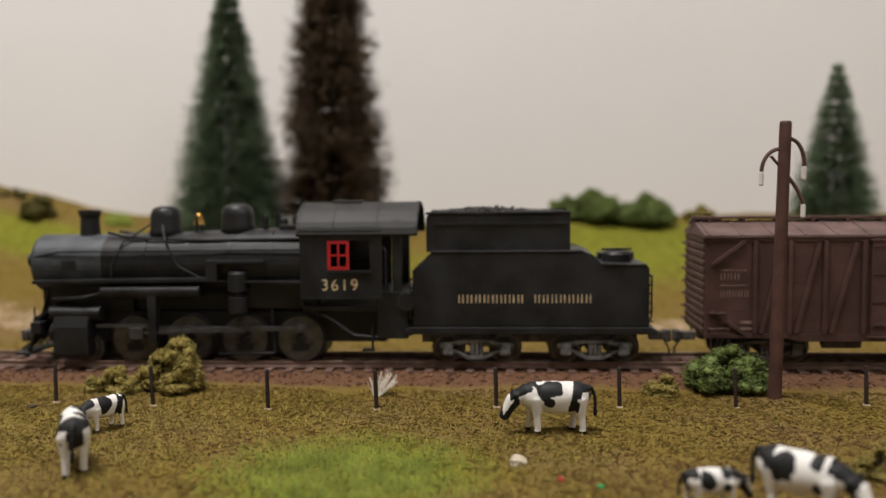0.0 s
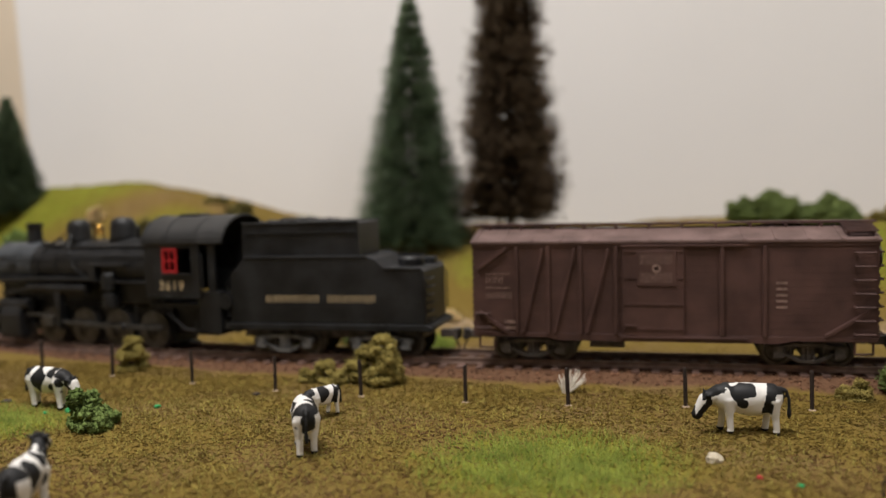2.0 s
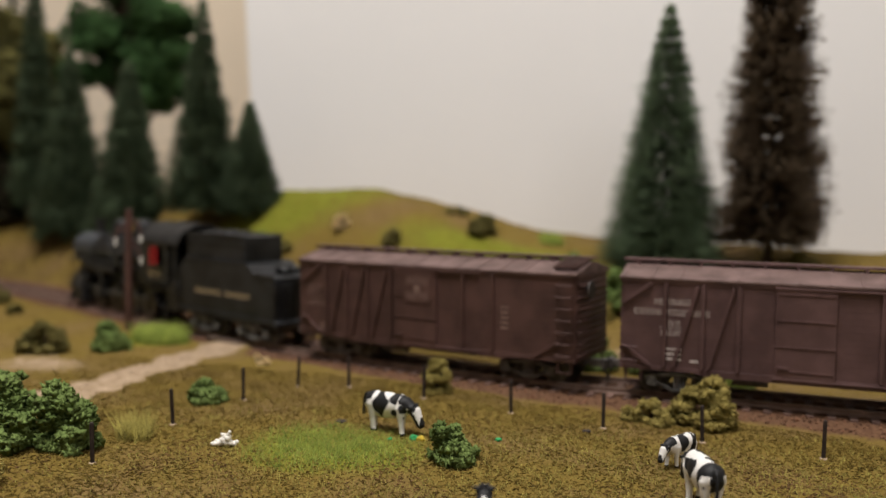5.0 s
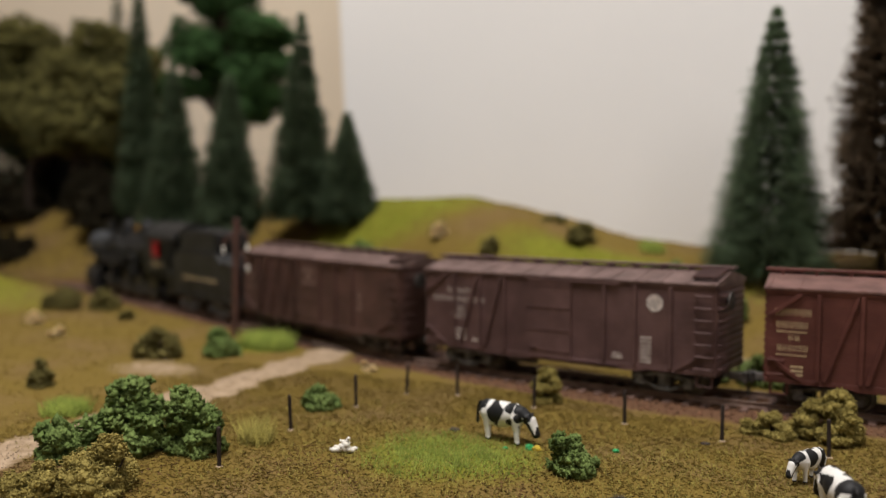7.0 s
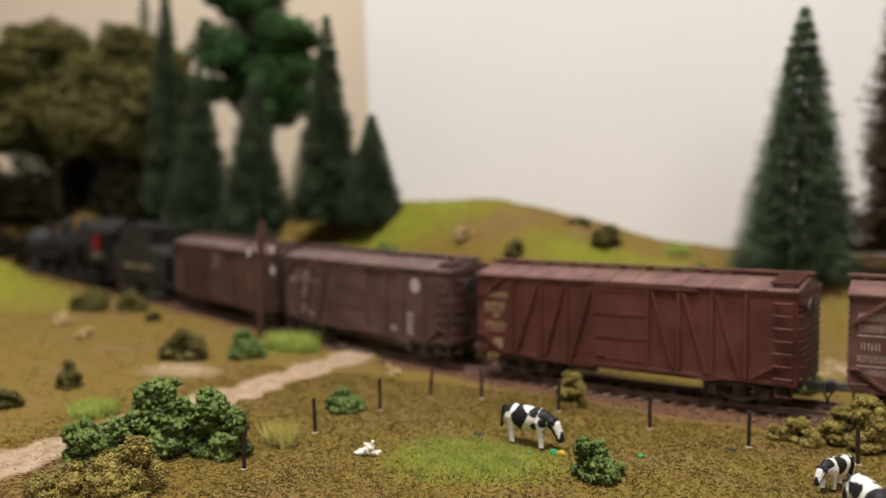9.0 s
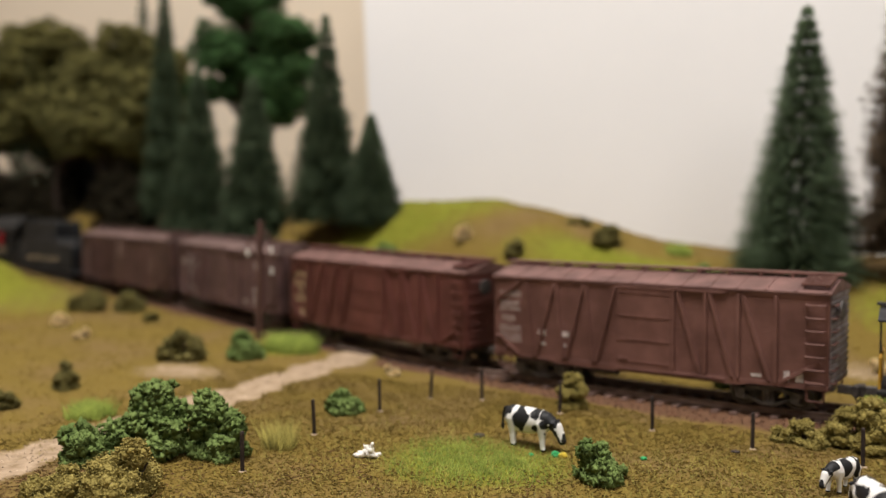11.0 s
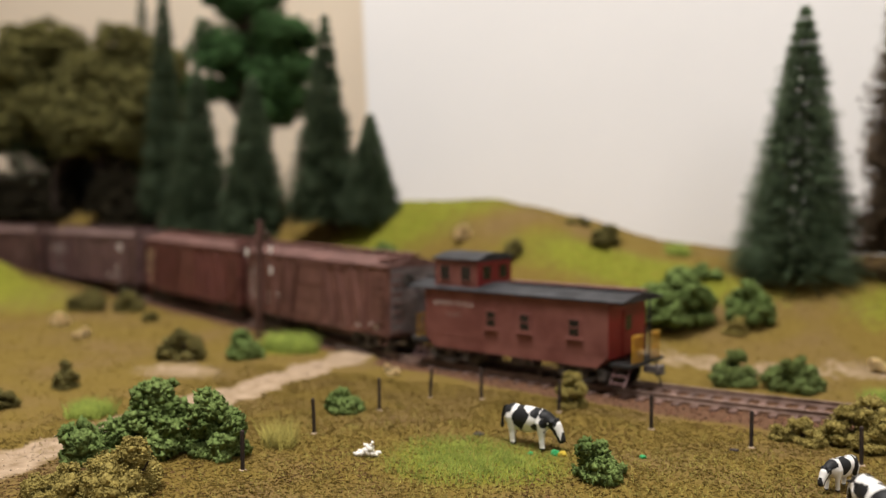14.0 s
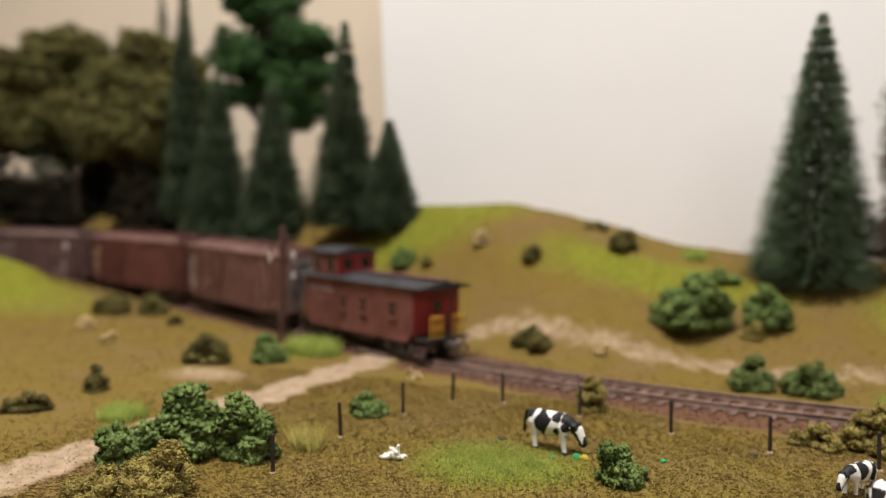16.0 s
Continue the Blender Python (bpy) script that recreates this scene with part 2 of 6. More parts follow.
def cow_mat():
    m = bpy.data.materials.new("black_and_white_paint")
    m.use_nodes = True
    nt = m.node_tree
    b = nt.nodes["Principled BSDF"]
    b.inputs["Roughness"].default_value = 0.55
    b.inputs["Specular IOR Level"].default_value = 0.25
    att = nt.nodes.new("ShaderNodeAttribute")
    att.attribute_name = "dark"
    tc, info = nt.nodes.new("ShaderNodeTexCoord"), nt.nodes.new("ShaderNodeObjectInfo")
    off = nt.nodes.new("ShaderNodeVectorMath")
    off.operation = "ADD"
    sc = nt.nodes.new("ShaderNodeMath")
    sc.operation = "MULTIPLY"
    sc.inputs[1].default_value = 3.0
    nt.links.new(info.outputs["Random"], sc.inputs[0])
    nt.links.new(tc.outputs["Object"], off.inputs[0])
    nt.links.new(sc.outputs[0], off.inputs[1])
    n = nt.nodes.new("ShaderNodeTexNoise")
    n.inputs["Scale"].default_value, n.inputs["Detail"].default_value = 230, 1.5
    nt.links.new(off.outputs[0], n.inputs["Vector"])
    s = nt.nodes.new("ShaderNodeMath")
    s.operation = "ADD"
    big = nt.nodes.new("ShaderNodeMath")
    big.operation = "MULTIPLY_ADD"
    big.inputs[1].default_value, big.inputs[2].default_value = 1.35, -0.175
    nt.links.new(n.outputs["Fac"], big.inputs[0])
    nt.links.new(big.outputs[0], s.inputs[0])
    nt.links.new(att.outputs["Fac"], s.inputs[1])
    r = nt.nodes.new("ShaderNodeMapRange")
    r.inputs["From Min"].default_value, r.inputs["From Max"].default_value = 0.478, 0.496
    nt.links.new(s.outputs[0], r.inputs["Value"])
    x = nt.nodes.new("ShaderNodeMix")
    x.data_type = "RGBA"
    x.inputs[6].default_value, x.inputs[7].default_value = (0.78, 0.76, 0.73, 1), (0.014, 0.014, 0.015, 1)
    nt.links.new(r.outputs["Result"], x.inputs[0])
    nt.links.new(x.outputs[2], b.inputs["Base Color"])
    return m


COW = cow_mat()


# ---- building blocks; all sizes in millimetres ----
def part(name, bm, material, parent=None, label="", at=None, bevel=0.0, smooth=False):
    me = bpy.data.meshes.new(name)
    bmesh.ops.recalc_face_normals(bm, faces=bm.faces)
    bm.to_mesh(me)
    bm.free()
    me.transform(Matrix.Scale(MM, 4))
    me.materials.append(material)
    if smooth:
        for p in me.polygons:
            p.use_smooth = True
    ob = new(name, me)
    if parent:
        ob.parent = parent
    if at:
        ob.location = Vector(at) * MM
    if label:
        ob["label"] = label
    if bevel:
        mod = ob.modifiers.new("worn_edges", "BEVEL")
        mod.width, mod.segments, mod.limit_method, mod.angle_limit = bevel * MM, 2, "ANGLE", radians(40)
    return ob


def thing(name, m, label, category, group=""):
    ob = new(name)
    ob.empty_display_size = 0.01
    ob.matrix_basis = m
    return tagged(ob, label, category, group)


def box(x0, x1, y0, y1, z0, z1, bm=None):
    bm = bm or bmesh.new()
    v = [bm.verts.new((x, y, z)) for x in (x0, x1) for y in (y0, y1) for z in (z0, z1)]
    for f in ((0, 1, 3, 2), (4, 6, 7, 5), (0, 4, 5, 1), (2, 3, 7, 6), (0, 2, 6, 4), (1, 5, 7, 3)):
        bm.faces.new([v[i] for i in f])
    return bm


def rod(a, b, r, r2=None, seg=12, bm=None):
    """A straight round bar from a to b."""
    bm = bm or bmesh.new()
    a, b = Vector(a), Vector(b)
    q = (b - a).to_track_quat("Z", "Y")
    r2 = r if r2 is None else r2
    rings = []
    for c, rr in ((a, r), (b, r2)):
        rings.append([bm.verts.new(c + q @ Vector((rr * math.cos(2 * math.pi * i / seg), rr * math.sin(2 * math.pi * i / seg), 0))) for i in range(seg)])
    for i in range(seg):
        j = (i + 1) % seg
        bm.faces.new((rings[0][i], rings[0][j], rings[1][j], rings[1][i]))
    bm.faces.new(rings[0][::-1])
    bm.faces.new(rings[1])
    return bm


def lathe(profile, centre, axis="z", seg=28, bm=None):
    """A turned body: profile of (radius, along the axis)."""
    bm = bm or bmesh.new()
    c = Vector(centre)
    rings = []
    for r, h in profile:
        ring = []
        for i in range(seg):
            a = 2 * math.pi * i / seg
            u, w = r * math.cos(a), r * math.sin(a)
            ring.append(bm.verts.new(c + Vector({"z": (u, w, h), "x": (h, u, w), "y": (u, h, w)}[axis])))
        rings.append(ring)
    for p, q in zip(rings, rings[1:]):
        for i in range(seg):
            j = (i + 1) % seg
            bm.faces.new((p[i], p[j], q[j], q[i]))
    bm.faces.new(rings[0])
    bm.faces.new(rings[-1])
    return bm


def slab(outline, axis, a, b, bm=None):
    """An outline in two axes pushed along the third: axis y takes (x, z), axis x takes (y, z), axis z takes (x, y)."""
    bm = bm or bmesh.new()

    def at(p, d):
        return {"y": (p[0], d, p[1]), "x": (d, p[0], p[1]), "z": (p[0], p[1], d)}[axis]

    u, w = [bm.verts.new(at(p, a)) for p in outline], [bm.verts.new(at(p, b)) for p in outline]
    n = len(outline)
    for i in range(n):
        bm.faces.new((u[i], u[(i + 1) % n], w[(i + 1) % n], w[i]))
    bm.faces.new(u)
    bm.faces.new(w[::-1])
    return bm


def pipe(points, r, seg=8, bm=None):
    bm = bm or bmesh.new()
    for a, b in zip(points, points[1:]):
        rod(a, b, r, r, seg, bm)
    return bm


def bars(parent, name, text_len, x, z, pitch, height, y, material, label="", skip=()):
    """Worn lettering as plain upright bars, two to a character, running towards the train's rear."""
    bm = bmesh.new()
    for i in range(text_len):
        if i in skip:
            continue
        a = x - i * pitch
        for k in (0.12, 0.58):
            box(a - pitch * (k + 0.14), a - pitch * k, y, y + 0.06, z, z + height, bm)
    return tagged(part(name, bm, material, parent, label), kind="stuff")


def lines(parent, name, rows, material, y, label=""):
    """Small unreadable print as short flat bars: (x from, x to, z from, z to)."""
    for x0, x1, z0, z1 in rows:
        part(name, box(x0, x1, y, y + 0.05, z0, z1), material, parent, label)


def crumbs(name, places, sizes, material, kind="stuff", base=None, squash=1.0, seed=1, parent=None, flake=None):
    """Many small lumps in one mesh: places (n, 3) and sizes in metres."""
    rng = np.random.default_rng(seed)
    if base is None:
        base = np.array([(1, 0, 0), (-1, 0, 0), (0, 1, 0), (0, -1, 0), (0, 0, 1), (0, 0, -1)], float)
        tri = np.array([(0, 2, 4), (2, 1, 4), (1, 3, 4), (3, 0, 4), (2, 0, 5), (1, 2, 5), (3, 1, 5), (0, 3, 5)])
        if flake:
            base = np.array([(1, 1, 1), (-1, -1, 1), (-1, 1, -1), (1, -1, -1)], float) * 0.8
            tri = np.array([(0, 1, 3), (0, 2, 1), (0, 3, 2), (1, 2, 3)])
    places, sizes = np.asarray(places, float), np.asarray(sizes, float)
    n, k = len(places), len(base)
    q = rng.normal(size=(n, 4))
    q /= np.linalg.norm(q, axis=1)[:, None]
    w, x, y, z = q.T
    rot = np.stack([1 - 2 * (y * y + z * z), 2 * (x * y - z * w), 2 * (x * z + y * w), 2 * (x * y + z * w), 1 - 2 * (x * x + z * z), 2 * (y * z - x * w),
                    2 * (x * z - y * w), 2 * (y * z + x * w), 1 - 2 * (x * x + y * y)], 1).reshape(n, 3, 3)
    pts = base[None] * rng.uniform(0.55, 1.25, (n, k, 1))
    if flake:
        pts = pts * np.array(flake)
    pts = np.einsum("nij,nkj->nki", rot, pts) * sizes[:, None, None]
    pts[:, :, 2] *= squash
    pts += places[:, None]
    faces = (tri[None] + (np.arange(n) * k)[:, None, None]).reshape(-1, 3)
    return raw_mesh(name, pts.reshape(-1, 3), faces, material, parent, kind)


def ball_base(subdivisions):
    bm = bmesh.new()
    bmesh.ops.create_icosphere(bm, subdivisions=subdivisions, radius=1)
    v = np.array([p.co[:] for p in bm.verts])
    f = np.array([[p.index for p in q.verts] for q in bm.faces])
    bm.free()
    return v, f


BALL_V, BALL_F = ball_base(1)


def lumps(name, places, sizes, material, parent, seed, rough=0.3):
    """Crinkled foam lumps, one mesh: places (n, 3) and sizes in metres."""
    r = np.random.default_rng(seed)
    n = len(places)
    d = np.ones((n, len(BALL_V)))
    for f, a in ((2.2, 0.9), (4.3, 0.6), (8.0, 0.5), (13.0, 0.32)):
        k = r.normal(0, f, (n, 3))
        ph = r.uniform(0, 6.28, (n, 1))
        k2 = r.normal(0, f, (n, 3))
        d = d + rough * a * np.sin(k @ BALL_V.T + ph) * np.cos(k2 @ BALL_V.T - ph)
    sq = np.stack([r.uniform(0.8, 1.25, n), r.uniform(0.8, 1.25, n), r.uniform(0.6, 0.95, n)], 1)
    pts = BALL_V[None] * d[:, :, None] * sq[:, None] * np.asarray(sizes)[:, None, None] + np.asarray(places)[:, None]
    tri = (BALL_F[None] + (np.arange(n) * len(BALL_V))[:, None, None]).reshape(-1, 3)
    return raw_mesh(name, pts.reshape(-1, 3), tri, material, parent)


def raw_mesh(name, verts, tris, material, parent=None, kind=""):
    me = bpy.data.meshes.new(name)
    me.vertices.add(len(verts))
    me.vertices.foreach_set("co", np.asarray(verts, np.float32).ravel())
    me.loops.add(len(tris) * 3)
    me.loops.foreach_set("vertex_index", np.asarray(tris, np.int32).ravel())
    me.polygons.add(len(tris))
    me.polygons.foreach_set("loop_start", np.arange(0, len(tris) * 3, 3, dtype=np.int32))
    me.update(calc_edges=True)
    me.validate()
    me.materials.append(material)
    ob = new(name, me)
    if parent:
        ob.parent = parent
    if kind:
        ob["kind"] = kind
    return ob


# ---- the line of the track ----
# heading in degrees at places along the line: straight past the pasture, then a bend and a flat stretch under the forest
Y0 = 0.2892
LINE_S = [-1.0, 0.29, 0.42, 0.552, 0.62, 0.70, 0.78, 0.86, 0.94, 1.05, 1.7]
LINE_H = [3.3, 3.4, 16.1, 24.4, 26.3, 23.7, 19.8, 13.8, 9.8, 12.0, 15.0]
_ss = np.linspace(-1.0, 1.7, 2701)
_hh = np.radians(np.interp(_ss, LINE_S, LINE_H))
_xs = np.concatenate([[0], np.cumsum(-np.cos(_hh[:-1]) * 0.001)])
_ys = np.concatenate([[0], np.cumsum(np.sin(_hh[:-1]) * 0.001)])
_xs += 0.2 - np.interp(0, _ss, _xs)
_ys += Y0 - np.interp(0, _ss, _ys)


def rail_z(x):
    return 0.0056 + 0.0053 * x - 0.0047 * x * x - np.interp(-x, [0.1, 0.29, 0.43, 0.57, 0.71, 0.9], [0.0, 0.0019, 0.0014, -0.0002, 0.0004, 0.0016])


def track(s):
    """The middle of the track at rail-top height, s metres along (towards the forest)."""
    x, y = float(np.interp(s, _ss, _xs)), float(np.interp(s, _ss, _ys))
    return Vector((x, y, rail_z(x)))


def track_y(x):
    return np.interp(-np.asarray(x), -_xs, _ys)


def heading(s):
    return float(np.interp(s, _ss, _hh))


def smooth(u):
    u = np.clip(u, 0, 1)
    return u * u * (3 - 2 * u)


CREST_X = [-1.4, -0.9, -0.6, -0.44, -0.354, -0.309, -0.253, -0.217, -0.184, -0.152, 0.0, 0.07, 0.25, 1.0]
CREST_Z = [0.05, 0.055, 0.063, 0.067, 0.072, 0.0715, 0.062, 0.0515, 0.0465, 0.0435, 0.0415, 0.0455, 0.046, 0.045]
ROAD_NEAR = [(-0.30, 0.02), (-0.318, 0.13), (-0.318, 0.185), (-0.312, 0.255), (-0.309, 0.335), (-0.312, 0.37)]
ROAD_FAR = [(-0.312, 0.37), (-0.296, 0.398), (-0.275, 0.408), (-0.249, 0.405), (-0.217, 0.401), (-0.186, 0.390), (-0.158, 0.384), (-0.133, 0.384), (-0.087, 0.390), (0.2, 0.385), (0.6, 0.385)]


def to_line(x, y, pts):
    d = np.full(np.shape(x), 9.0)
    for (ax, ay), (bx, by) in zip(pts, pts[1:]):
        ux, uy = bx - ax, by - ay
        t = np.clip(((x - ax) * ux + (y - ay) * uy) / (ux * ux + uy * uy), 0, 1)
        d = np.minimum(d, np.hypot(x - ax - t * ux, y - ay - t * uy))
    return d


def wave(x, y, f, s=0.0):
    return np.sin(x * f + 1.3 * s) * np.cos(y * f * 1.13 + s) + 0.5 * np.sin((x + y) * f * 2.1 + s * 2)


def terrain(x, y):
    x, y = np.asarray(x, float), np.asarray(y, float)
    ty = track_y(x)
    off = np.abs(y - ty) * np.cos(np.interp(x, _xs[::-1], _hh[::-1]))
    z = 0.0006 * wave(x, y, 60) + 0.0003 * wave(x, y, 190, 1)
    crest = np.interp(x, CREST_X, CREST_Z)
    k = smooth((-0.12 - x) / 0.2)
    lo = np.maximum(0.365 * (1 - k) + (ty + 0.035) * k, ty + 0.03)
    wide = 0.165 * (1 - k) + 0.115 * k
    z = z + crest * smooth((y - lo) / wide) + 0.0012 * wave(x, y, 35, 2) * smooth((y - lo) / 0.05)
    z = z - 0.3 * np.maximum(0, y - 0.54) * (x > -0.45)
    # the knoll before the track in the far corner
    z = z + 0.036 * np.exp(-(((x + 0.70) / 0.085) ** 2 + ((y - 0.40) / 0.062) ** 2))
    # bank of the track
    bed = rail_z(x) - 0.0029
    t = smooth((0.027 - off) / 0.010)
    z = np.where(t > 0, z * (1 - t) + bed * t, z)
    # the road lies up to the rails
    r = smooth((0.014 - to_line(x, y, ROAD_NEAR[3:])) / 0.006) * smooth((0.06 - off) / 0.03)
    z = z * (1 - r) + (bed + 0.0012) * r
    return z


# ---- the room and the layout's ground ----
def structure(name, bm, material):
    return tagged(part(name, bm, material), kind="structure")


structure("floor", box(-2200, 2200, -2600, 1500, -1010, -1000), FLOOR)
structure("ceiling", box(-2200, 2200, -2600, 1500, 1400, 1410), ROOM_WALL)
structure("wall_south", box(-2200, 2200, -2610, -2600, -1000, 1400), ROOM_WALL)
structure("wall_east", box(2200, 2210, -2600, 1500, -1000, 1400), ROOM_WALL)
structure("wall_west", box(-2210, -2200, -2600, 1500, -1000, 1400), ROOM_WALL)
structure("wall_north", box(-2200, 2200, 900, 912, -1000, 1400), CREAM_WALL)
# the white board behind the layout ends in a slightly leaning edge
structure("backdrop", slab([(-456, -40), (1300, -40), (1300, 680), (-494, 680)], "y", 632, 640), BACKDROP)

gx = np.unique(np.concatenate([np.arange(-1.35, -0.75, 0.012), np.arange(-0.75, 0.26, 0.0035), np.arange(0.26, 1.0, 0.012)]))
gy = np.unique(np.concatenate([np.arange(0.03, 0.12, 0.006), np.arange(0.12, 0.57, 0.0035), np.arange(0.57, 0.9, 0.01)]))
X, Y = np.meshgrid(gx, gy)
Z = terrain(X, Y)
nx, ny = len(gx), len(gy)
idx = np.arange(nx * ny).reshape(ny, nx)
a, b_, c_, d_ = idx[:-1, :-1].ravel(), idx[:-1, 1:].ravel(), idx[1:, 1:].ravel(), idx[1:, :-1].ravel()
keep = ~((X[:-1, :-1].ravel() > -0.455) & (Y[1:, :-1].ravel() > 0.634))
tris = np.concatenate([np.stack([a, b_, c_], 1)[keep], np.stack([a, c_, d_], 1)[keep]])
ground = raw_mesh("ground", np.stack([X, Y, Z], -1).reshape(-1, 3), tris, GROUND, kind="structure")
for p in ground.data.polygons:
    p.use_smooth = True


def blob(x, y, cx, cy, rx, ry):
    return np.clip(1.25 - np.hypot((x - cx) / rx, (y - cy) / ry), 0, 1)


def cover(x, y):
    """Green turf, road dirt and ballast at a place, 0 to 1."""
    off = np.abs(y - track_y(x)) * np.cos(np.interp(x, _xs[::-1], _hh[::-1]))
    g = np.zeros(np.shape(x))
    for cx, cy, rx, ry in ((-0.022, 0.192, 0.038, 0.034), (-0.192, 0.210, 0.034, 0.03), (-0.36, 0.51, 0.09, 0.045), (-0.2, 0.46, 0.09, 0.025), (0.12, 0.47, 0.13, 0.05),
                           (-0.68, 0.385, 0.15, 0.075), (-0.35, 0.335, 0.025, 0.018), (0.5, 0.46, 0.3, 0.06), (-0.05, 0.455, 0.05, 0.03)):
        g = np.maximum(g, blob(x, y, cx, cy, rx, ry) * (0.95 if cx < -0.6 else 1.0))
    edge = 0.0022 * wave(x, y, 170, 4) + 0.0012 * wave(x, y, 420, 2)
    r = np.maximum(smooth((0.0145 + edge - to_line(x, y, ROAD_NEAR)) / 0.009), 0.55 * smooth((0.015 + 1.6 * edge - to_line(x, y, ROAD_FAR)) / 0.012))
    r = r - 0.45 * smooth((0.0035 - to_line(x, y, ROAD_NEAR[:4])) / 0.003)
    r = np.maximum(r, 0.62 * blob(x, y, -0.361, 0.274, 0.028, 0.020))
    bal = smooth((0.028 - off) / 0.008) * (1 - smooth((0.016 - to_line(x, y, ROAD_NEAR)) / 0.004))
    return g, r, bal


cg, cr, cb = cover(X.ravel(), Y.ravel())
col = ground.data.color_attributes.new("cover", "FLOAT_COLOR", "POINT")
col.data.foreach_set("color", np.stack([cg, cr, cb, np.ones_like(cg)], 1).astype(np.float32).ravel())
structure("fascia", box(-1350, 1000, 18, 30, -160, 2), FASCIA)
structure("layout_bench", box(-1350, 1000, 32, 625, -60, -30), FASCIA)


# ---- the track ----
def rail_strip(off, prof, s0=-0.75, s1=1.5, step=0.01):
    bm = bmesh.new()
    rings = []
    for s in np.arange(s0, s1, step):
        p, h = track(s), heading(s)
        side = Vector((math.sin(h), math.cos(h), 0))
        rings.append([bm.verts.new((p + side * (off + u) * MM + Vector((0, 0, w * MM))) / MM) for u, w in prof])
    n = len(prof)
    for p, q in zip(rings, rings[1:]):
        for i in range(n):
            bm.faces.new((p[i], p[(i + 1) % n], q[(i + 1) % n], q[i]))
    bm.faces.new(rings[0])
    bm.faces.new(rings[-1])
    return bm


track_root = tagged(new("railway_track"), "rusty model railway track on brown ties", "track", kind="structure")
PROFILE = [(-0.9, -2.1), (0.9, -2.1), (0.9, -1.7), (0.25, -1.5), (0.25, -0.6), (0.5, -0.45), (0.5, -0.05), (-0.5, -0.05), (-0.5, -0.45), (-0.25, -0.6), (-0.25, -1.5), (-0.9, -1.7)]
for off in (-8.75, 8.75):
    r = part("rail", rail_strip(off, PROFILE), RAIL, track_root, "rusty brown model rail")
    part("railhead", rail_strip(off, [(-0.42, -0.06), (0.42, -0.06), (0.42, 0.0), (-0.42, 0.0)]), RAIL_TOP, r, "worn bright rail top")
tie_mesh = None
for i, s in enumerate(np.arange(-0.4, 1.25, 0.0068)):
    if tie_mesh is None:
        ob = part("tie", box(-1.25, 1.25, -15, 15, -3.9, -2.1), TIE, track_root)
        tie_mesh = ob.data
    else:
        ob = new("tie", tie_mesh)
        ob.parent = track_root
    ob.matrix_basis = Matrix.Translation(track(s)) @ pose(0, 0, 0, 0, 0, 180 - math.degrees(heading(s)) + random.uniform(-1.2, 1.2))
# planks of the level crossing
crossing = thing("level_crossing", Matrix.Identity(4), "weathered plank crossing where the dirt road meets the track", "crossing")
S_CROSS = float(np.interp(0.311, -_xs, _ss))
for k, v in enumerate((-13.2, -4.6, 0, 4.6, 13.2)):
    p = part("plank", box(-13, 13, -1.9, 1.9, -2.6, -0.5), BOARD, crossing)
    p.matrix_basis = Matrix.Translation(track(S_CROSS)) @ pose(0, 0, 0, 0, 0, 180 - math.degrees(heading(S_CROSS))) @ pose(0, v * MM, 0)

# loose ballast along the ties
rng = np.random.default_rng(5)
n = 17000
s_ = rng.uniform(-0.3, 1.1, n)
o_ = rng.choice([-1, 1], n) * rng.uniform(0, 24, n) * MM
px = np.interp(s_, _ss, _xs) + np.sin(np.interp(s_, _ss, _hh)) * o_
py = np.interp(s_, _ss, _ys) + np.cos(np.interp(s_, _ss, _hh)) * o_
ok = (to_line(px, py, ROAD_NEAR) > 0.016) & (np.abs(np.abs(o_) - 0.00875) > 0.0014)
px, py = px[ok], py[ok]
bal = crumbs("ballast", np.stack([px, py, terrain(px, py)], 1), rng.uniform(0.45, 1.0, len(px)) * MM, BALLAST)
tagged(bal, "reddish brown loose ballast beside the rails", "ballast")


# ---- ground cover ----
def scatter(n, x0, x1, y0, y1, seed):
    r = np.random.default_rng(seed)
    return r.uniform(x0, x1, n), r.uniform(y0, y1, n), r


def off_track(x, y):
    return np.abs(y - track_y(x)) > 0.026


x, y, r = scatter(170000, -0.46, 0.19, 0.10, 0.30, 11)
g_, r_, b2 = cover(x, y)
ok = off_track(x, y) & (y < track_y(x)) & (r_ < 0.35) & (r.uniform(0, 1, len(x)) > 0.75 * g_) & (r.uniform(-0.36, -0.31, len(x)) < x)
x, y = x[ok], y[ok]
redness = wave(x, y, 40, 3) + wave(x, y, 95, 1) * 0.5 + r.normal(0, 0.5, len(x)) + np.clip((0.195 - y) * 22, -0.9, 1.3) + np.clip((x + 0.12) * 5, -1.1, 0.7)
zz = terrain(x, y)
for name, sel, m_, lab in (("turf", redness < 0.6, TURF, "olive brown crumbly ground foam turf"), ("bare_earth", redness >= 0.6, TURF_RED, "reddish bare earth crumbs between the turf")):
    c = crumbs(name, np.stack([x[sel], y[sel], zz[sel] + 0.00015], 1), np.random.default_rng(3).uniform(0.25, 0.78, sel.sum()) * MM, m_, flake=(1.45, 0.55, 0.30), squash=0.32)
    tagged(c, lab, "ground cover")
x, y, r = scatter(26000, -0.55, 0.19, 0.33, 0.53, 12)
g_, r_, b2 = cover(x, y)
ok = off_track(x, y) & (y > track_y(x)) & (r_ < 0.35)
x, y = x[ok], y[ok]
c = crumbs("turf", np.stack([x, y, terrain(x, y)], 1), np.random.default_rng(4).uniform(0.35, 1.0, len(x)) * MM, TURF, flake=(1.1, 0.55, 0.4))
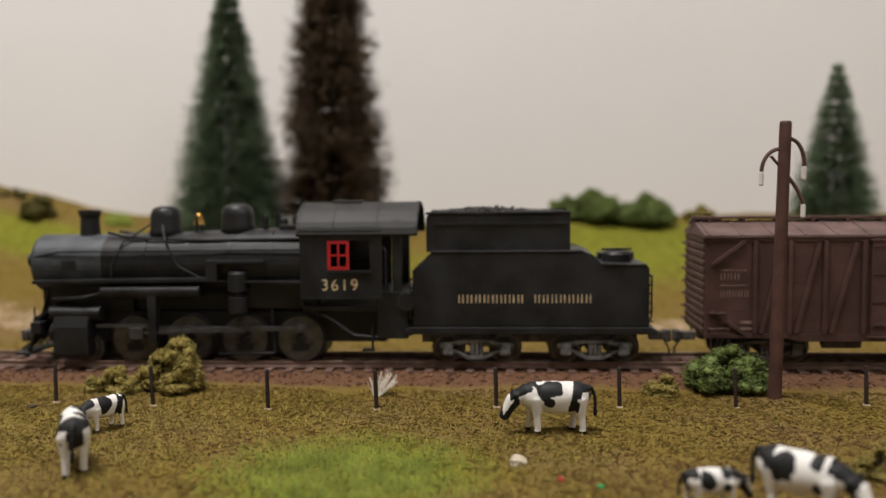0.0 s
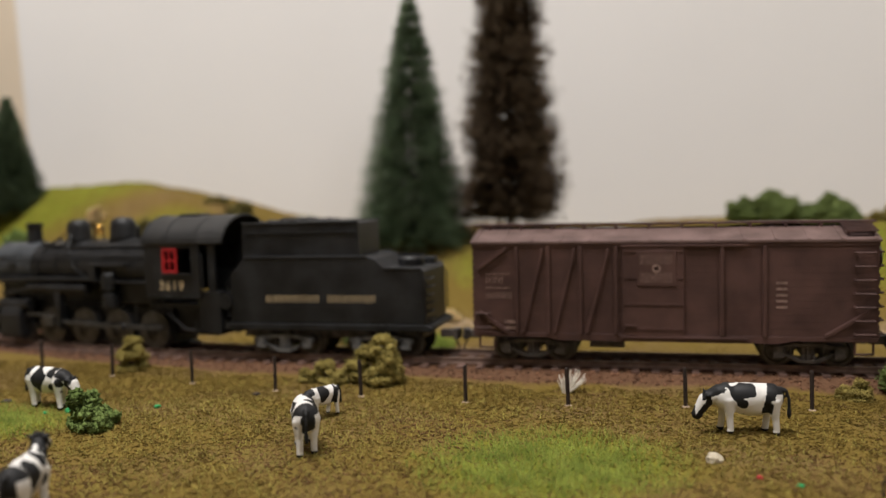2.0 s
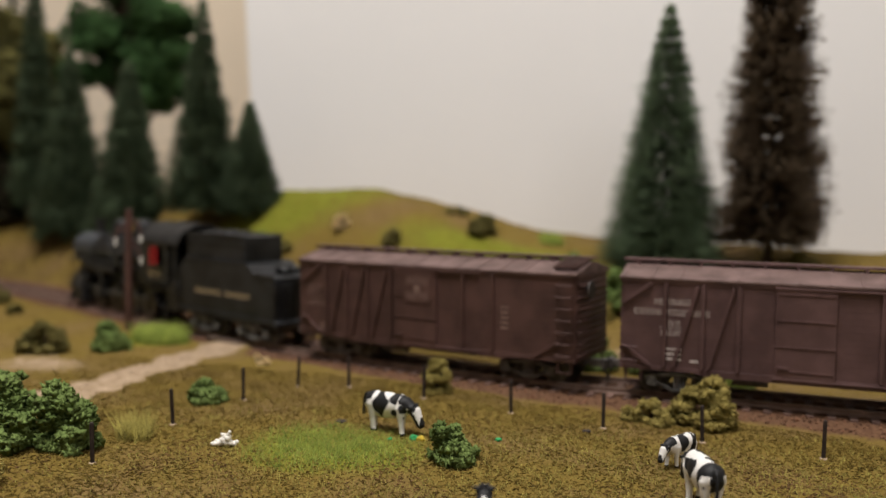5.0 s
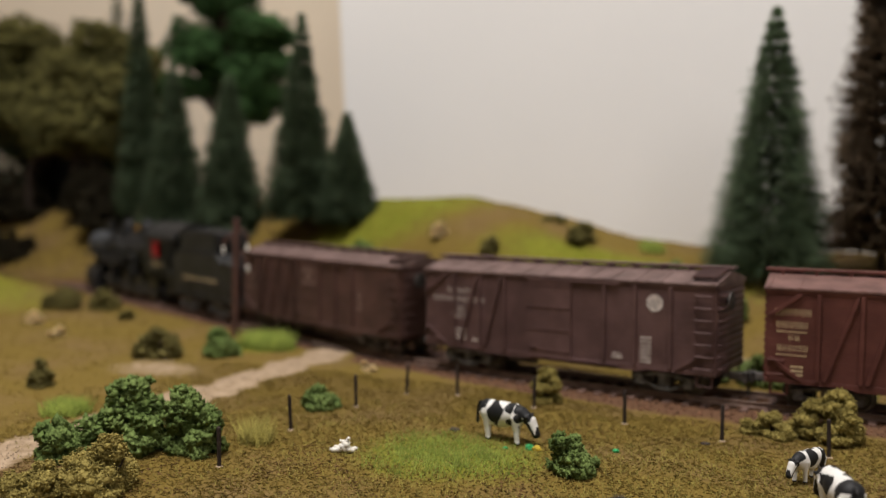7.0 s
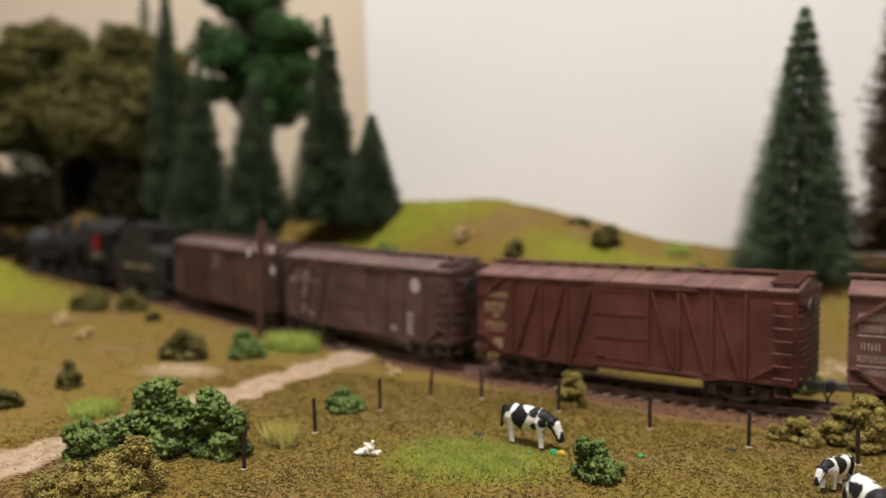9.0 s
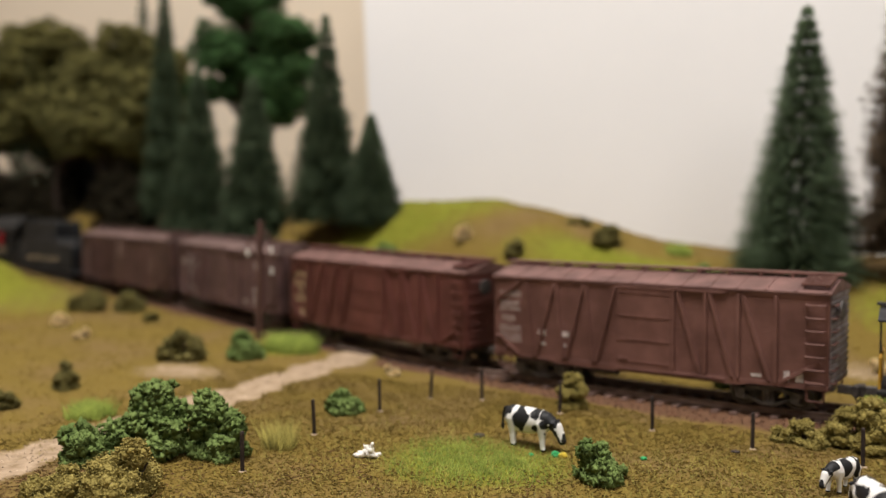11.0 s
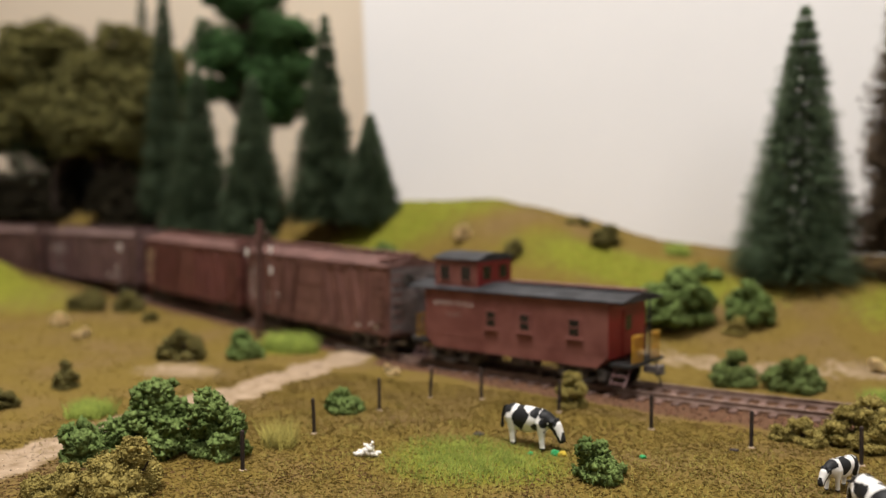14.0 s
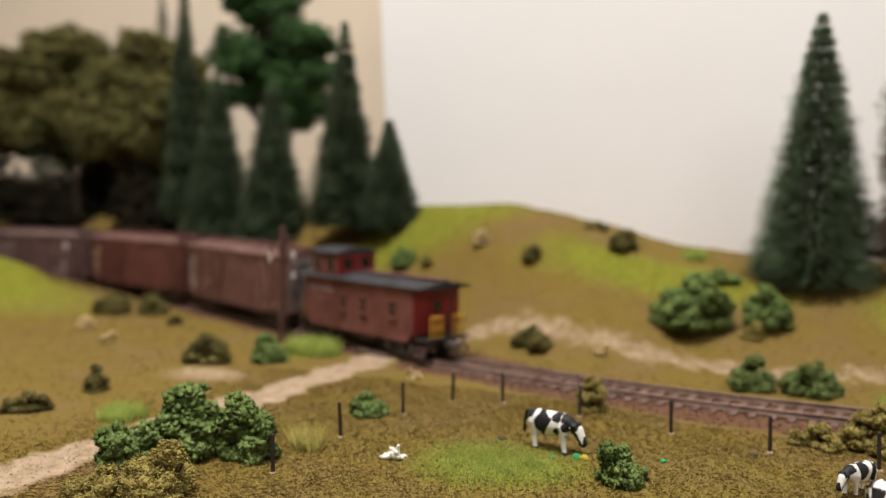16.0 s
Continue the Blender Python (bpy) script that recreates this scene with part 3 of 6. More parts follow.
tagged(c, "olive brown crumbly turf on the far slope", "ground cover")


def blades(name, cx, cy, rx, ry, n, height, material, label, seed, lean=0.5, width=0.16):
    """Upright static-grass fibres in one mesh."""
    r = np.random.default_rng(seed)
    a, d = r.uniform(0, 2 * np.pi, n), np.sqrt(r.uniform(0, 1, n)) * (0.75 + 0.25 * np.sin(3 * r.uniform(0, 6.28, n)))
    x, y = cx + np.cos(a) * d * rx, cy + np.sin(a) * d * ry
    z = terrain(x, y) - 0.0002
    h = height * r.uniform(0.5, 1.15, n) * MM
    ang = r.uniform(0, 2 * np.pi, n)
    ux, uy = np.cos(ang) * width * MM, np.sin(ang) * width * MM
    lx, ly = r.normal(0, lean, n) * h, r.normal(0, lean, n) * h
    v = np.stack([np.stack([x - ux, y - uy, z], 1), np.stack([x + ux, y + uy, z], 1), np.stack([x - uy, y + ux, z], 1), np.stack([x + lx, y + ly, z + h], 1)], 1)
    t = np.array([(0, 1, 3), (1, 2, 3), (2, 0, 3)])[None] + (np.arange(n) * 4)[:, None, None]
    return tagged(raw_mesh(name, v.reshape(-1, 3), t.reshape(-1, 3), material, kind="stuff"), label, "grass")


x, y, r = scatter(22000, -0.82, -0.33, 0.12, 0.56, 13)
g_, r_, b2 = cover(x, y)
ok = off_track(x, y) & (y < track_y(x)) & (r_ < 0.35) & (g_ < 0.35)
x, y = x[ok], y[ok]
c = crumbs("turf", np.stack([x, y, terrain(x, y)], 1), np.random.default_rng(6).uniform(0.4, 1.2, len(x)) * MM, TURF, flake=(1.1, 0.55, 0.4))
tagged(c, "olive brown crumbly turf beyond the road", "ground cover")
x, y, r = scatter(30000, -0.37, -0.02, 0.10, 0.44, 14)
g_, r_, b2 = cover(x, y)
ok = (r_ > 0.3) & off_track(x, y)
x, y = x[ok], y[ok]
c = crumbs("road_grit", np.stack([x, y, terrain(x, y)], 1), np.random.default_rng(7).uniform(0.15, 0.5, len(x)) * MM, GRIT)
tagged(c, "pale grit lying on the dirt road", "grit")
x, y, r = scatter(22000, -1.05, -0.42, 0.42, 0.74, 15)
ok = (y > track_y(x) + 0.03) & (y - track_y(x) < 0.14) & (wave(x, y, 30, 1) + r.normal(0, 0.5, len(x)) > -0.7)
x, y = x[ok], y[ok]
c = crumbs("forest_litter", np.stack([x, y, terrain(x, y)], 1), np.random.default_rng(8).uniform(0.6, 1.7, len(x)) * MM, LITTER)
tagged(c, "brown leaf litter on the slope under the trees", "ground cover")
x, y, r = scatter(16000, -0.98, -0.55, 0.40, 0.56, 16)
d = track_y(x) - y
ok = (d > 0.022) & (d < 0.062 + 0.01 * wave(x, y, 50, 2)) & (r.uniform(-0.64, -0.55, len(x)) > x)
x, y = x[ok], y[ok]
c = crumbs("forest_litter", np.stack([x, y, terrain(x, y)], 1), np.random.default_rng(9).uniform(0.6, 1.6, len(x)) * MM, LITTER)
tagged(c, "brown leaf litter in the hollow before the track", "ground cover")
blades("grass_patch", -0.022, 0.192, 0.036, 0.032, 4200, 2.4, BRIGHT, "bright green static grass patch in the pasture", 21)
blades("grass_patch", -0.194, 0.210, 0.030, 0.028, 3000, 2.2, BRIGHT, "yellow-green static grass patch before the grazing cow", 22)
blades("grass_patch", -0.10, 0.20, 0.26, 0.08, 15000, 1.5, DRY, "sparse dry static grass over the pasture", 23)
for cx, cy, rx, ry, n, h, m_, lab, sd in (
        (-0.256, 0.199, 0.006, 0.006, 260, 9, DRY, "tall dry yellow grass tuft", 31),
        (-0.343, 0.334, 0.016, 0.010, 1900, 9.5, BRIGHT, "bright green grass tuft beside the road", 32),
        (-0.338, 0.200, 0.010, 0.008, 900, 6, BRIGHT, "bright green grass tuft beside the road", 33),
        (-0.078, 0.338, 0.009, 0.008, 900, 7, BRIGHT, "bright green grass tuft behind the track", 34),
        (-0.183, 0.492, 0.008, 0.006, 600, 7, BRIGHT, "bright green tuft on the hill", 35)):
    blades("grass_tuft", cx, cy, rx, ry, n, h, m_, lab, sd, 0.35, 0.22)


# ---- bushes and trees ----
def bush(cx, cy, w, h, material, label, seed, size=1.0, depth=None, name="bush", lift=0.0, leaf=0.48):
    """A clump of foam lumps with an uneven outline; w, h in millimetres."""
    r = np.random.default_rng(seed)
    root = thing(name, Matrix.Translation((cx, cy, float(terrain(cx, cy)))), label, "bush")
    d = depth or w * 0.8
    lobes = max(6, int(w / 3.2))
    pts, sz = [], []
    for k in range(lobes):
        a, q = r.uniform(0, 2 * np.pi), (0.1 if k == 0 else r.uniform(0.25, 0.72))
        rad = r.uniform(0.17, 0.29) * min(w, h * 1.5)
        top = h * (1.0 - 0.55 * q) * (1.0 if k == 0 else r.uniform(0.6, 1.05))
        c = np.array([np.cos(a) * q * w / 2, np.sin(a) * q * d / 2, max(rad * 0.6, top - rad * 1.1)])
        m = int(5 + 18 * (rad / 6) ** 1.3 / (8 if size > 2 else 1))
        v = r.normal(size=(m, 3))
        v /= np.linalg.norm(v, axis=1)[:, None]
        pts.append(c + v * rad * r.uniform(0.45, 0.75, (m, 1)))
        sz.append(r.uniform(0.16, 0.30, m) * min(rad, 7) + 0.25)
        # skirts down to the ground
        m = 7
        ang = r.uniform(0, 6.28, m)
        pts.append(np.stack([c[0] + np.cos(ang) * rad * 0.7, c[1] + np.sin(ang) * rad * 0.7, np.full(m, rad * 0.35)], 1))
        sz.append(r.uniform(0.2, 0.34, m) * min(rad, 7.5))
    p, q = np.concatenate(pts), np.concatenate(sz)
    p[:, 2] = np.maximum(p[:, 2], q * 0.35)
    lumps("foliage", p * MM, q * MM, material, root, seed, 0.3)
    n = int(len(p) * (34 if leaf > 1 else 85))
    k = r.integers(0, len(p), n)
    v = r.normal(size=(n, 3))
    v /= np.linalg.norm(v, axis=1)[:, None]
    e = p[k] + v * q[k][:, None] * np.array([1.0, 1.0, 0.8]) * r.uniform(0.85, 1.55, (n, 1))
    e[:, 2] = np.maximum(e[:, 2], 0.2)
    tagged(crumbs("loose_leaf", e * MM, r.uniform(0.45, 1.0, n) * size * leaf * MM, material, seed=seed + 1, parent=root, flake=(1.2, 0.95, 0.3)), kind="stuff")
    bm = bmesh.new()
    for k in range(3):
        rod((r.uniform(-1, 1), r.uniform(-1, 1), -0.6), (r.uniform(-0.2, 0.2) * w, r.uniform(-0.2, 0.2) * d, h * 0.5 + lift), 0.7, 0.3, 6, bm)
    part("stem", bm, TRUNK, root)
    return root


BUSHES = [
    (-0.0855, 0.275, 25, 19, OLIVE, "olive foam bush beside the fence", 1.0), (-0.105, 0.273, 20, 10, OLIVE, "low olive foam bush by the fence", 1.0),
    (-0.186, 0.287, 16, 15, OLIVE, "upright olive foam bush behind a fence post", 1.0), (0.090, 0.272, 27, 16, GREEN, "fresh green foam bush beside the pole", 1.0),
    (0.069, 0.270, 17, 8, OLIVE, "low olive foam bush beside the green one", 1.0), (-0.157, 0.210, 17, 14, DEEP_GREEN, "dark green foam bush in the pasture", 0.9),
    (0.098, 0.189, 15, 10, OLIVE, "olive foam bush in the pasture", 0.9), (-0.259, 0.244, 14, 10, DEEP_GREEN, "small dark green foam bush by the fence", 1.0),
    (-0.2905, 0.180, 30, 25, DEEP_GREEN, "large deep green bush beside the road", 1.1), (-0.2675, 0.180, 20, 22, DEEP_GREEN, "deep green bush beside the road", 1.1),
    (-0.300, 0.158, 18, 14, DEEP_GREEN, "low deep green bush beside the road", 1.1),
    (-0.2655, 0.143, 27, 18, OLIVE, "olive green bush before the large green one", 1.1), (-0.280, 0.135, 20, 11, OLIVE, "low olive bush beside the road", 1.1),
    (-0.382, 0.229, 13, 13, OLIVE_DARK, "dark olive foam bush beyond the road", 1.1), (-0.375, 0.292, 27, 17, OLIVE_DARK, "dark olive foam bush beyond the road", 1.1),
    (-0.352, 0.309, 20, 15, DEEP_GREEN, "dark green foam bush at the pole's foot", 1.1), (-0.536, 0.392, 36, 16, OLIVE_DARK, "low dark olive bush before the track", 1.3),
    (-0.514, 0.404, 26, 17, OLIVE_DARK, "dark olive bush before the track", 1.3), (-0.375, 0.190, 18, 9, OLIVE_DARK, "low dark olive bush", 1.1), (-0.47, 0.375, 12, 8, OLIVE_DARK, "small dark bush before the track", 1.1),
    (-0.170, 0.421, 44, 33, DEEP_GREEN, "large dark green bush cluster behind the track", 1.3), (-0.137, 0.432, 26, 23, DEEP_GREEN, "dark green bush behind the track", 1.2), (-0.1405, 0.419, 13, 11, OLIVE, "small olive bush behind the track", 1.1),
    (-0.133, 0.352, 25, 17, GREEN, "green foam bush behind the track", 1.1), (-0.1115, 0.354, 25, 18, GREEN, "green foam bush behind the track", 1.1),
    (-0.245, 0.388, 25, 13, OLIVE_DARK, "low olive bush behind the track", 1.1), (-0.222, 0.482, 27, 14, OLIVE_DARK, "dark olive bush on the hill", 1.2),
    (-0.243, 0.497, 20, 6, OLIVE_DARK, "low dark olive bush on the hill", 1.2),
    (-0.267, 0.453, 20, 11, OLIVE_DARK, "dark olive bush on the slope", 1.2), (-0.366, 0.475, 22, 14, DEEP_GREEN, "low dark green bush on the slope", 1.2), (-0.345, 0.468, 16, 6, OLIVE_DARK, "low olive bush on the slope", 1.1),
    (-0.164, 0.468, 22, 7, DEEP_GREEN, "low dark bush at the tree's foot", 1.2), (0.082, 0.505, 46, 22, GREEN, "green foam hedge on the skyline", 1.3),
    (0.112, 0.505, 46, 20, GREEN, "green foam hedge on the skyline", 1.3), (0.147, 0.515, 20, 10, OLIVE, "olive bush on the skyline", 1.2),
    (-0.046, 0.482, 20, 14, OLIVE_DARK, "olive bush at the brown tree's foot", 1.2), (-0.62, 0.60, 30, 14, OLIVE_DARK, "dark bush under the forest", 1.3),
]
for i, (cx, cy, w, h, m_, lab, sz) in enumerate(BUSHES):
    bush(cx, cy, w, h, m_, lab, 100 + i, sz, leaf=1.35 if m_ is DEEP_GREEN else 0.48)
for i, (cx, cy, w, h, lab) in enumerate(((-0.306, 0.466, 12, 11, "yellow foam clump on the hillside"), (-0.275, 0.309, 10, 5, "tan foam clump by the crossing"), (-0.509, 0.345, 14, 9, "pale tan foam clump"),
                                        (-0.46, 0.315, 14, 6, "pale tan foam clump"), (-0.08, 0.39, 10, 7, "tan foam clump behind the track"), (-0.208, 0.386, 8, 7, "tan foam clump behind the track"))):
    bush(cx, cy, w, h, TAN_FOAM, lab, 300 + i, 0.9, name="foam_clump")


def spruce(cx, cy, h, rad, material, label, seed, n=5200, levels=26, z0=None, droop=0.25, taper=0.85, wild=0.0, name="spruce_tree", wide=1.0):
    """A bottle-brush conifer: a wire trunk and whorls of bristled branches, h and rad in millimetres."""
    r = np.random.default_rng(seed)
    z = float(terrain(cx, cy)) if z0 is None else z0
    root = thing(name, Matrix.Translation((cx, cy, z)), label, "tree")
    part("trunk", rod((0, 0, -2), (0, 0, h * 0.98), 1.6 + wild * 3, 0.3, 8), TRUNK, root)
    u = r.uniform(0.0, 1, n) ** 1.25
    row = np.floor(u * levels)
    lev = (row + 0.5 + r.uniform(-0.3, 0.3, (levels + 2, 15))[row.astype(int), r.integers(0, 15, n)]) / levels
    u = np.clip(0.5 * u + 0.5 * lev, 0.0, 0.995)
    # branches of one whorl, each with a length of its own
    nb = 15
    twig = r.integers(0, nb, n)
    ang = (twig + 0.37 * row) * 2 * np.pi / nb + r.normal(0, 0.13, n)
    own = r.uniform(0.86 - wild, 1.06 + wild * 0.6, (levels + 2, nb))[row.astype(int), twig]
    length = rad * (1 - u) ** taper * own * np.where(r.uniform(0, 1, n) < 0.3, r.uniform(0.3, 0.8, n), r.uniform(0.88, 1.03, n)) + 1.5
    zb = h * (0.05 + 0.95 * u)
    dirs = np.stack([np.cos(ang), np.sin(ang), -droop + r.normal(0, 0.16, n)], 1)
    base = np.stack([np.zeros(n), np.zeros(n), zb], 1)
    side = np.stack([-np.sin(ang), np.cos(ang), np.zeros(n)], 1)
    wd = (r.uniform(0.25, 0.6, n) * wide)[:, None]
    start = base + dirs * (length * 0.15)[:, None]
    mid = base + dirs * (length * 0.6)[:, None]
    tip = base + dirs * length[:, None]
    up = np.array([[0, 0, 1.0]])
    v = np.stack([start, mid + side * wd, mid - side * wd, mid + up * wd * 0.8, tip], 1)
    t = np.array([(0, 1, 3), (0, 3, 2), (0, 2, 1), (4, 3, 1), (4, 2, 3), (4, 1, 2)])[None] + (np.arange(n) * 5)[:, None, None]
    raw_mesh("bristle_crown", v.reshape(-1, 3) * MM, t.reshape(-1, 3), material, root, "stuff")
    k = r.integers(0, n, n)
    fr = r.uniform(0.35, 0.98, n)[:, None]
    p = base[k] + dirs[k] * length[k][:, None] * fr + r.normal(0, 0.5, (n, 3))
    crumbs("needles", p * MM, r.uniform(0.3, 0.8, n) * 1.15 * wide * MM, material, kind="stuff", seed=seed, parent=root, flake=(1.2, 0.6, 0.5))
    return root


spruce(-0.1180, 0.486, 147, 40, SPRUCE, "tall green bottle-brush spruce on the hill", 41, 11000, 22, 0.032, 0.1)
spruce(0.213, 0.486, 84, 27, SPRUCE, "small green bottle-brush spruce on the skyline", 42, 4500, 16, 0.045, 0.12)
spruce(-0.401, 0.520, 73, 27, SPRUCE_DARK, "small dark spruce at the forest's edge", 43, 7000, 14, 0.058, 0.2, wide=1.3)
spruce(-0.439, 0.522, 148, 33, SPRUCE_DARK, "tall dark spruce at the forest's edge", 44, 11000, 20, 0.055, 0.2, 0.95, 0.1, wide=1.4)
spruce(-0.530, 0.56, 138, 40, SPRUCE_DARK, "dark spruce in the forest", 45, 10000, 20, 0.03, wild=0.1, wide=1.5)
spruce(-0.598, 0.575, 150, 38, SPRUCE_DARK, "dark spruce in the forest", 46, 10000, 20, 0.032, wild=0.1, wide=1.5)
spruce(-0.655, 0.60, 215, 26, SPRUCE_DARK, "tall slender dark spruce in the forest", 47, 9000, 26, 0.05, wild=0.12, wide=1.5)
spruce(-0.93, 0.69, 195, 34, SPRUCE_DARK, "tall dark spruce in the forest", 48, 4000, 30, 0.05)
spruce(-0.79, 0.72, 235, 38, SPRUCE_DARK, "tall dark spruce in the forest", 49, 4000, 30, 0.055)


def clump_tree(cx, cy, h, lobes, material, label, seed, z0, size=1.6, trunk=4.0, name="broadleaf_tree"):
    """A tree of foam clumps on a limbed trunk; lobes are (x, y, z, radius) in millimetres from its foot."""
    r = np.random.default_rng(seed)
    root = thing(name, Matrix.Translation((cx, cy, z0)), label, "tree")
    bm = rod((0, 0, -3), (0, 0, h * 0.55), trunk, trunk * 0.6, 10)
    pts, sz = [], []
    for k, (x, y, z, rad) in enumerate(lobes):
        rod((0, 0, min(z * 0.6, h * 0.5)), (x * 0.7, y * 0.7, z), trunk * 0.4, trunk * 0.15, 6, bm)
        m = int(165 * (rad / 10) ** 2 / size) + 38
        v = r.normal(size=(m, 3))
        v /= np.linalg.norm(v, axis=1)[:, None]
        lump = 1 + 0.2 * np.sin(v[:, 0] * 6 + k) * np.cos(v[:, 1] * 5 + k) + 0.14 * np.sin(v[:, 2] * 9 + k)
        pts.append(np.array([x, y, z]) + v * (rad * r.uniform(0.7, 1.05, (m, 1)) * lump[:, None]) * np.array([1, 1, 0.8]))
        sz.append(r.uniform(0.6, 1.4, m) * size)
    part("trunk", bm, TRUNK, root)
    crumbs("crown", np.concatenate(pts) * MM, np.concatenate(sz) * 1.2 * MM, material, kind="", seed=seed, parent=root, flake=(1.1, 0.9, 0.6))
    return root


# the tall brown conifer: a ragged column of sprays
spruce(-0.0620, 0.488, 215, 33, BROWN_TREE, "tall ragged dark brown conifer on the hill", 51, 15000, 21, 0.036, -0.12, 0.62, 0.30, "brown_conifer_tree", 1.5)


def crown(n, x, y, z, rx, ry, rz, r0, r1, seed):
    q = random.Random(seed)
    out = []
    while len(out) < n:
        a, b, c = (q.uniform(-1, 1) for _ in range(3))
        if a * a + b * b + c * c < 1:
            out.append((x + a * rx, y + b * ry, z + c * rz, q.uniform(r0, r1)))
    return out


# tiers of the broadleaf tree: middle, half sizes, lobes
TIERS = [(-10, 240, 28, 22, 14), (-11, 206, 40, 20, 24), (38, 168, 26, 12, 12), (-44, 160, 18, 16, 10), (-6, 152, 44, 16, 26), (32, 138, 30, 8, 12), (26, 112, 26, 20, 18), (-40, 120, 18, 8, 8)]
tier_lobes = []
for k, (x, z, rx, rz, n) in enumerate(TIERS):
    tier_lobes += crown(n, x, 0, z, rx, 26, rz, 10, 16, 60 + k)
clump_tree(-0.60, 0.66, 200, tier_lobes, TREE_GREEN, "deep green broadleaf tree with tiered foliage in the forest", 52, 0.05, 1.7, 5)
clump_tree(-0.765, 0.66, 170, crown(30, 0, 0, 120, 44, 30, 56, 16, 26, 2), FOREST_OLIVE, "dark olive broadleaf tree in the forest", 53, 0.05, 2.2, 5)
clump_tree(-0.80, 0.70, 190, crown(36, 0, 10, 128, 60, 30, 52, 18, 28, 3), FOREST_OLIVE, "dark olive broadleaf tree in the forest", 54, 0.05, 2.4, 5)
clump_tree(-0.93, 0.72, 190, crown(42, 0, 0, 128, 80, 40, 72, 20, 32, 4), FOREST_OLIVE, "dark olive broadleaf tree in the forest", 55, 0.05, 2.4, 5)
clump_tree(-1.02, 0.68, 190, crown(34, 0, 0, 128, 66, 30, 76, 20, 30, 5), FOREST_OLIVE, "dark olive broadleaf tree in the forest", 56, 0.04, 2.4, 5)
clump_tree(-0.775, 0.64, 120, crown(26, 0, 0, 90, 70, 16, 26, 12, 20, 9), FOREST_OLIVE, "dark olive thicket over the tunnel mouth", 58, 0.05, 2.2, 3)
clump_tree(-0.875, 0.78, 190, crown(24, 0, 0, 80, 44, 30, 70, 22, 32, 6), FOREST_OLIVE, "dark olive broadleaf tree at the back", 57, 0.06, 2.6, 5)


# added near-black bushes that stand in for the dark hollow under the crowns
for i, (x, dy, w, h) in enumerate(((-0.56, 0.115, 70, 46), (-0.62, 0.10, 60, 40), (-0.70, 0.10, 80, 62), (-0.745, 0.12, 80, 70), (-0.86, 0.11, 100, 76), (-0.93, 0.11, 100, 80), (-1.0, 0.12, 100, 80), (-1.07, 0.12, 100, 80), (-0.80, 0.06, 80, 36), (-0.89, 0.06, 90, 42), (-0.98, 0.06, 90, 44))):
    bush(x, float(track_y(x)) + dy, w, h, FOREST_SHADE, "near-black bush filled in for the shade under the forest trees", 400 + i, 2.2, 34)


# ---- tunnel mouth under the forest ----
def tunnel():
    root = thing("tunnel_portal", pose(-0.80, 0.645, 0.045, 0, 0, 24), "dark arched tunnel mouth in the wooded slope", "tunnel")
    arch = [(-30, 0)] + [(-30 * math.cos(a), 36 + 30 * math.sin(a)) for a in np.linspace(0, math.pi, 14)] + [(30, 0)]
    outer = [(x * 1.06, z * 1.03) for x, z in arch]
    part("arch", slab(arch + outer[::-1], "y", -2, 60), TRUNK, root, "dark tunnel lining")
    part("bore", slab(arch, "y", 55, 60), BLACK, root)


tunnel()


# ---- fence and poles ----
POSTS = [(-0.251, 0.173), (-0.252, 0.213), (-0.247, 0.249), (-0.241, 0.280), (-0.2205, 0.283), (-0.187, 0.2755), (-0.152, 0.268), (-0.119, 0.262), (-0.087, 0.255), (-0.052, 0.251),
         (-0.020, 0.250), (0.015, 0.251), (0.051, 0.251), (0.085, 0.251), (0.124, 0.253), (0.160, 0.254)]
fence_post = None
for i, (x, y) in enumerate(POSTS):
    m = Matrix.Translation((x, y, float(terrain(x, y)))) @ pose(0, 0, 0, random.uniform(-2, 2), random.uniform(-3, 1.5), random.uniform(0, 90))
    if fence_post is None:
        fence_post = thing("fence_post", m, "thin dark wooden fence post with no wire", "post", "pasture fence")
        part("post", lathe([(0.62, -1.5), (0.62, 11.5), (0.5, 11.9)], (0, 0, 0), seg=8), POST, fence_post)
        bm = lathe([(1.4, -0.4), (1.1, 0.25), (0.65, 0.4)], (0, 0, 0), seg=9)
        part("glue_foot", bm, GRIT, fence_post, "pale glue at the foot")
    else:
        copy_thing(fence_post, m)


def telegraph_pole(x, y, turn, lean, h=83):
    root = thing("telegraph_pole", Matrix.Translation((x, y, float(terrain(x, y)))) @ pose(0, 0, 0, 0, lean, turn), "brown plastic telegraph pole with curved arms and white insulators", "pole", "telegraph poles")
    part("mast", lathe([(2.1, -2), (2.0, 10), (1.75, h - 0.6), (1.5, h)], (0, 0, 0), seg=14), POLE, root)
    for side, z, out, drop, bend in ((-1, h - 8.2, 5.4, 6.8, 1.0), (1, h - 5.2, 4.8, 8.0, 1.0), (1, h - 16.4, 5.0, 8.0, 0.25)):
        pts = [(side * (1.2 + out * ((1 - bend) * k + bend * math.sin(k * 1.57))), 0, z - drop * ((1 - bend) * k + bend * (1 - math.cos(k * 1.57)))) for k in np.linspace(0, 1, 8)]
        arm = part("arm", pipe(pts, 0.6, 7), POLE, root)
        if side < 0:
            part("arm_brace", rod((side * 1.4, 0, z - 5.0), (side * 4.0, 0, z - 2.2), 0.45, 0.45, 6), POLE, arm)
        e = pts[-1]
        part("insulator", lathe([(0.35, -4.2), (0.75, -3.8), (0.75, -0.3), (0.4, 0)], e, seg=9), INSULATOR, arm, "white insulator")
    return root


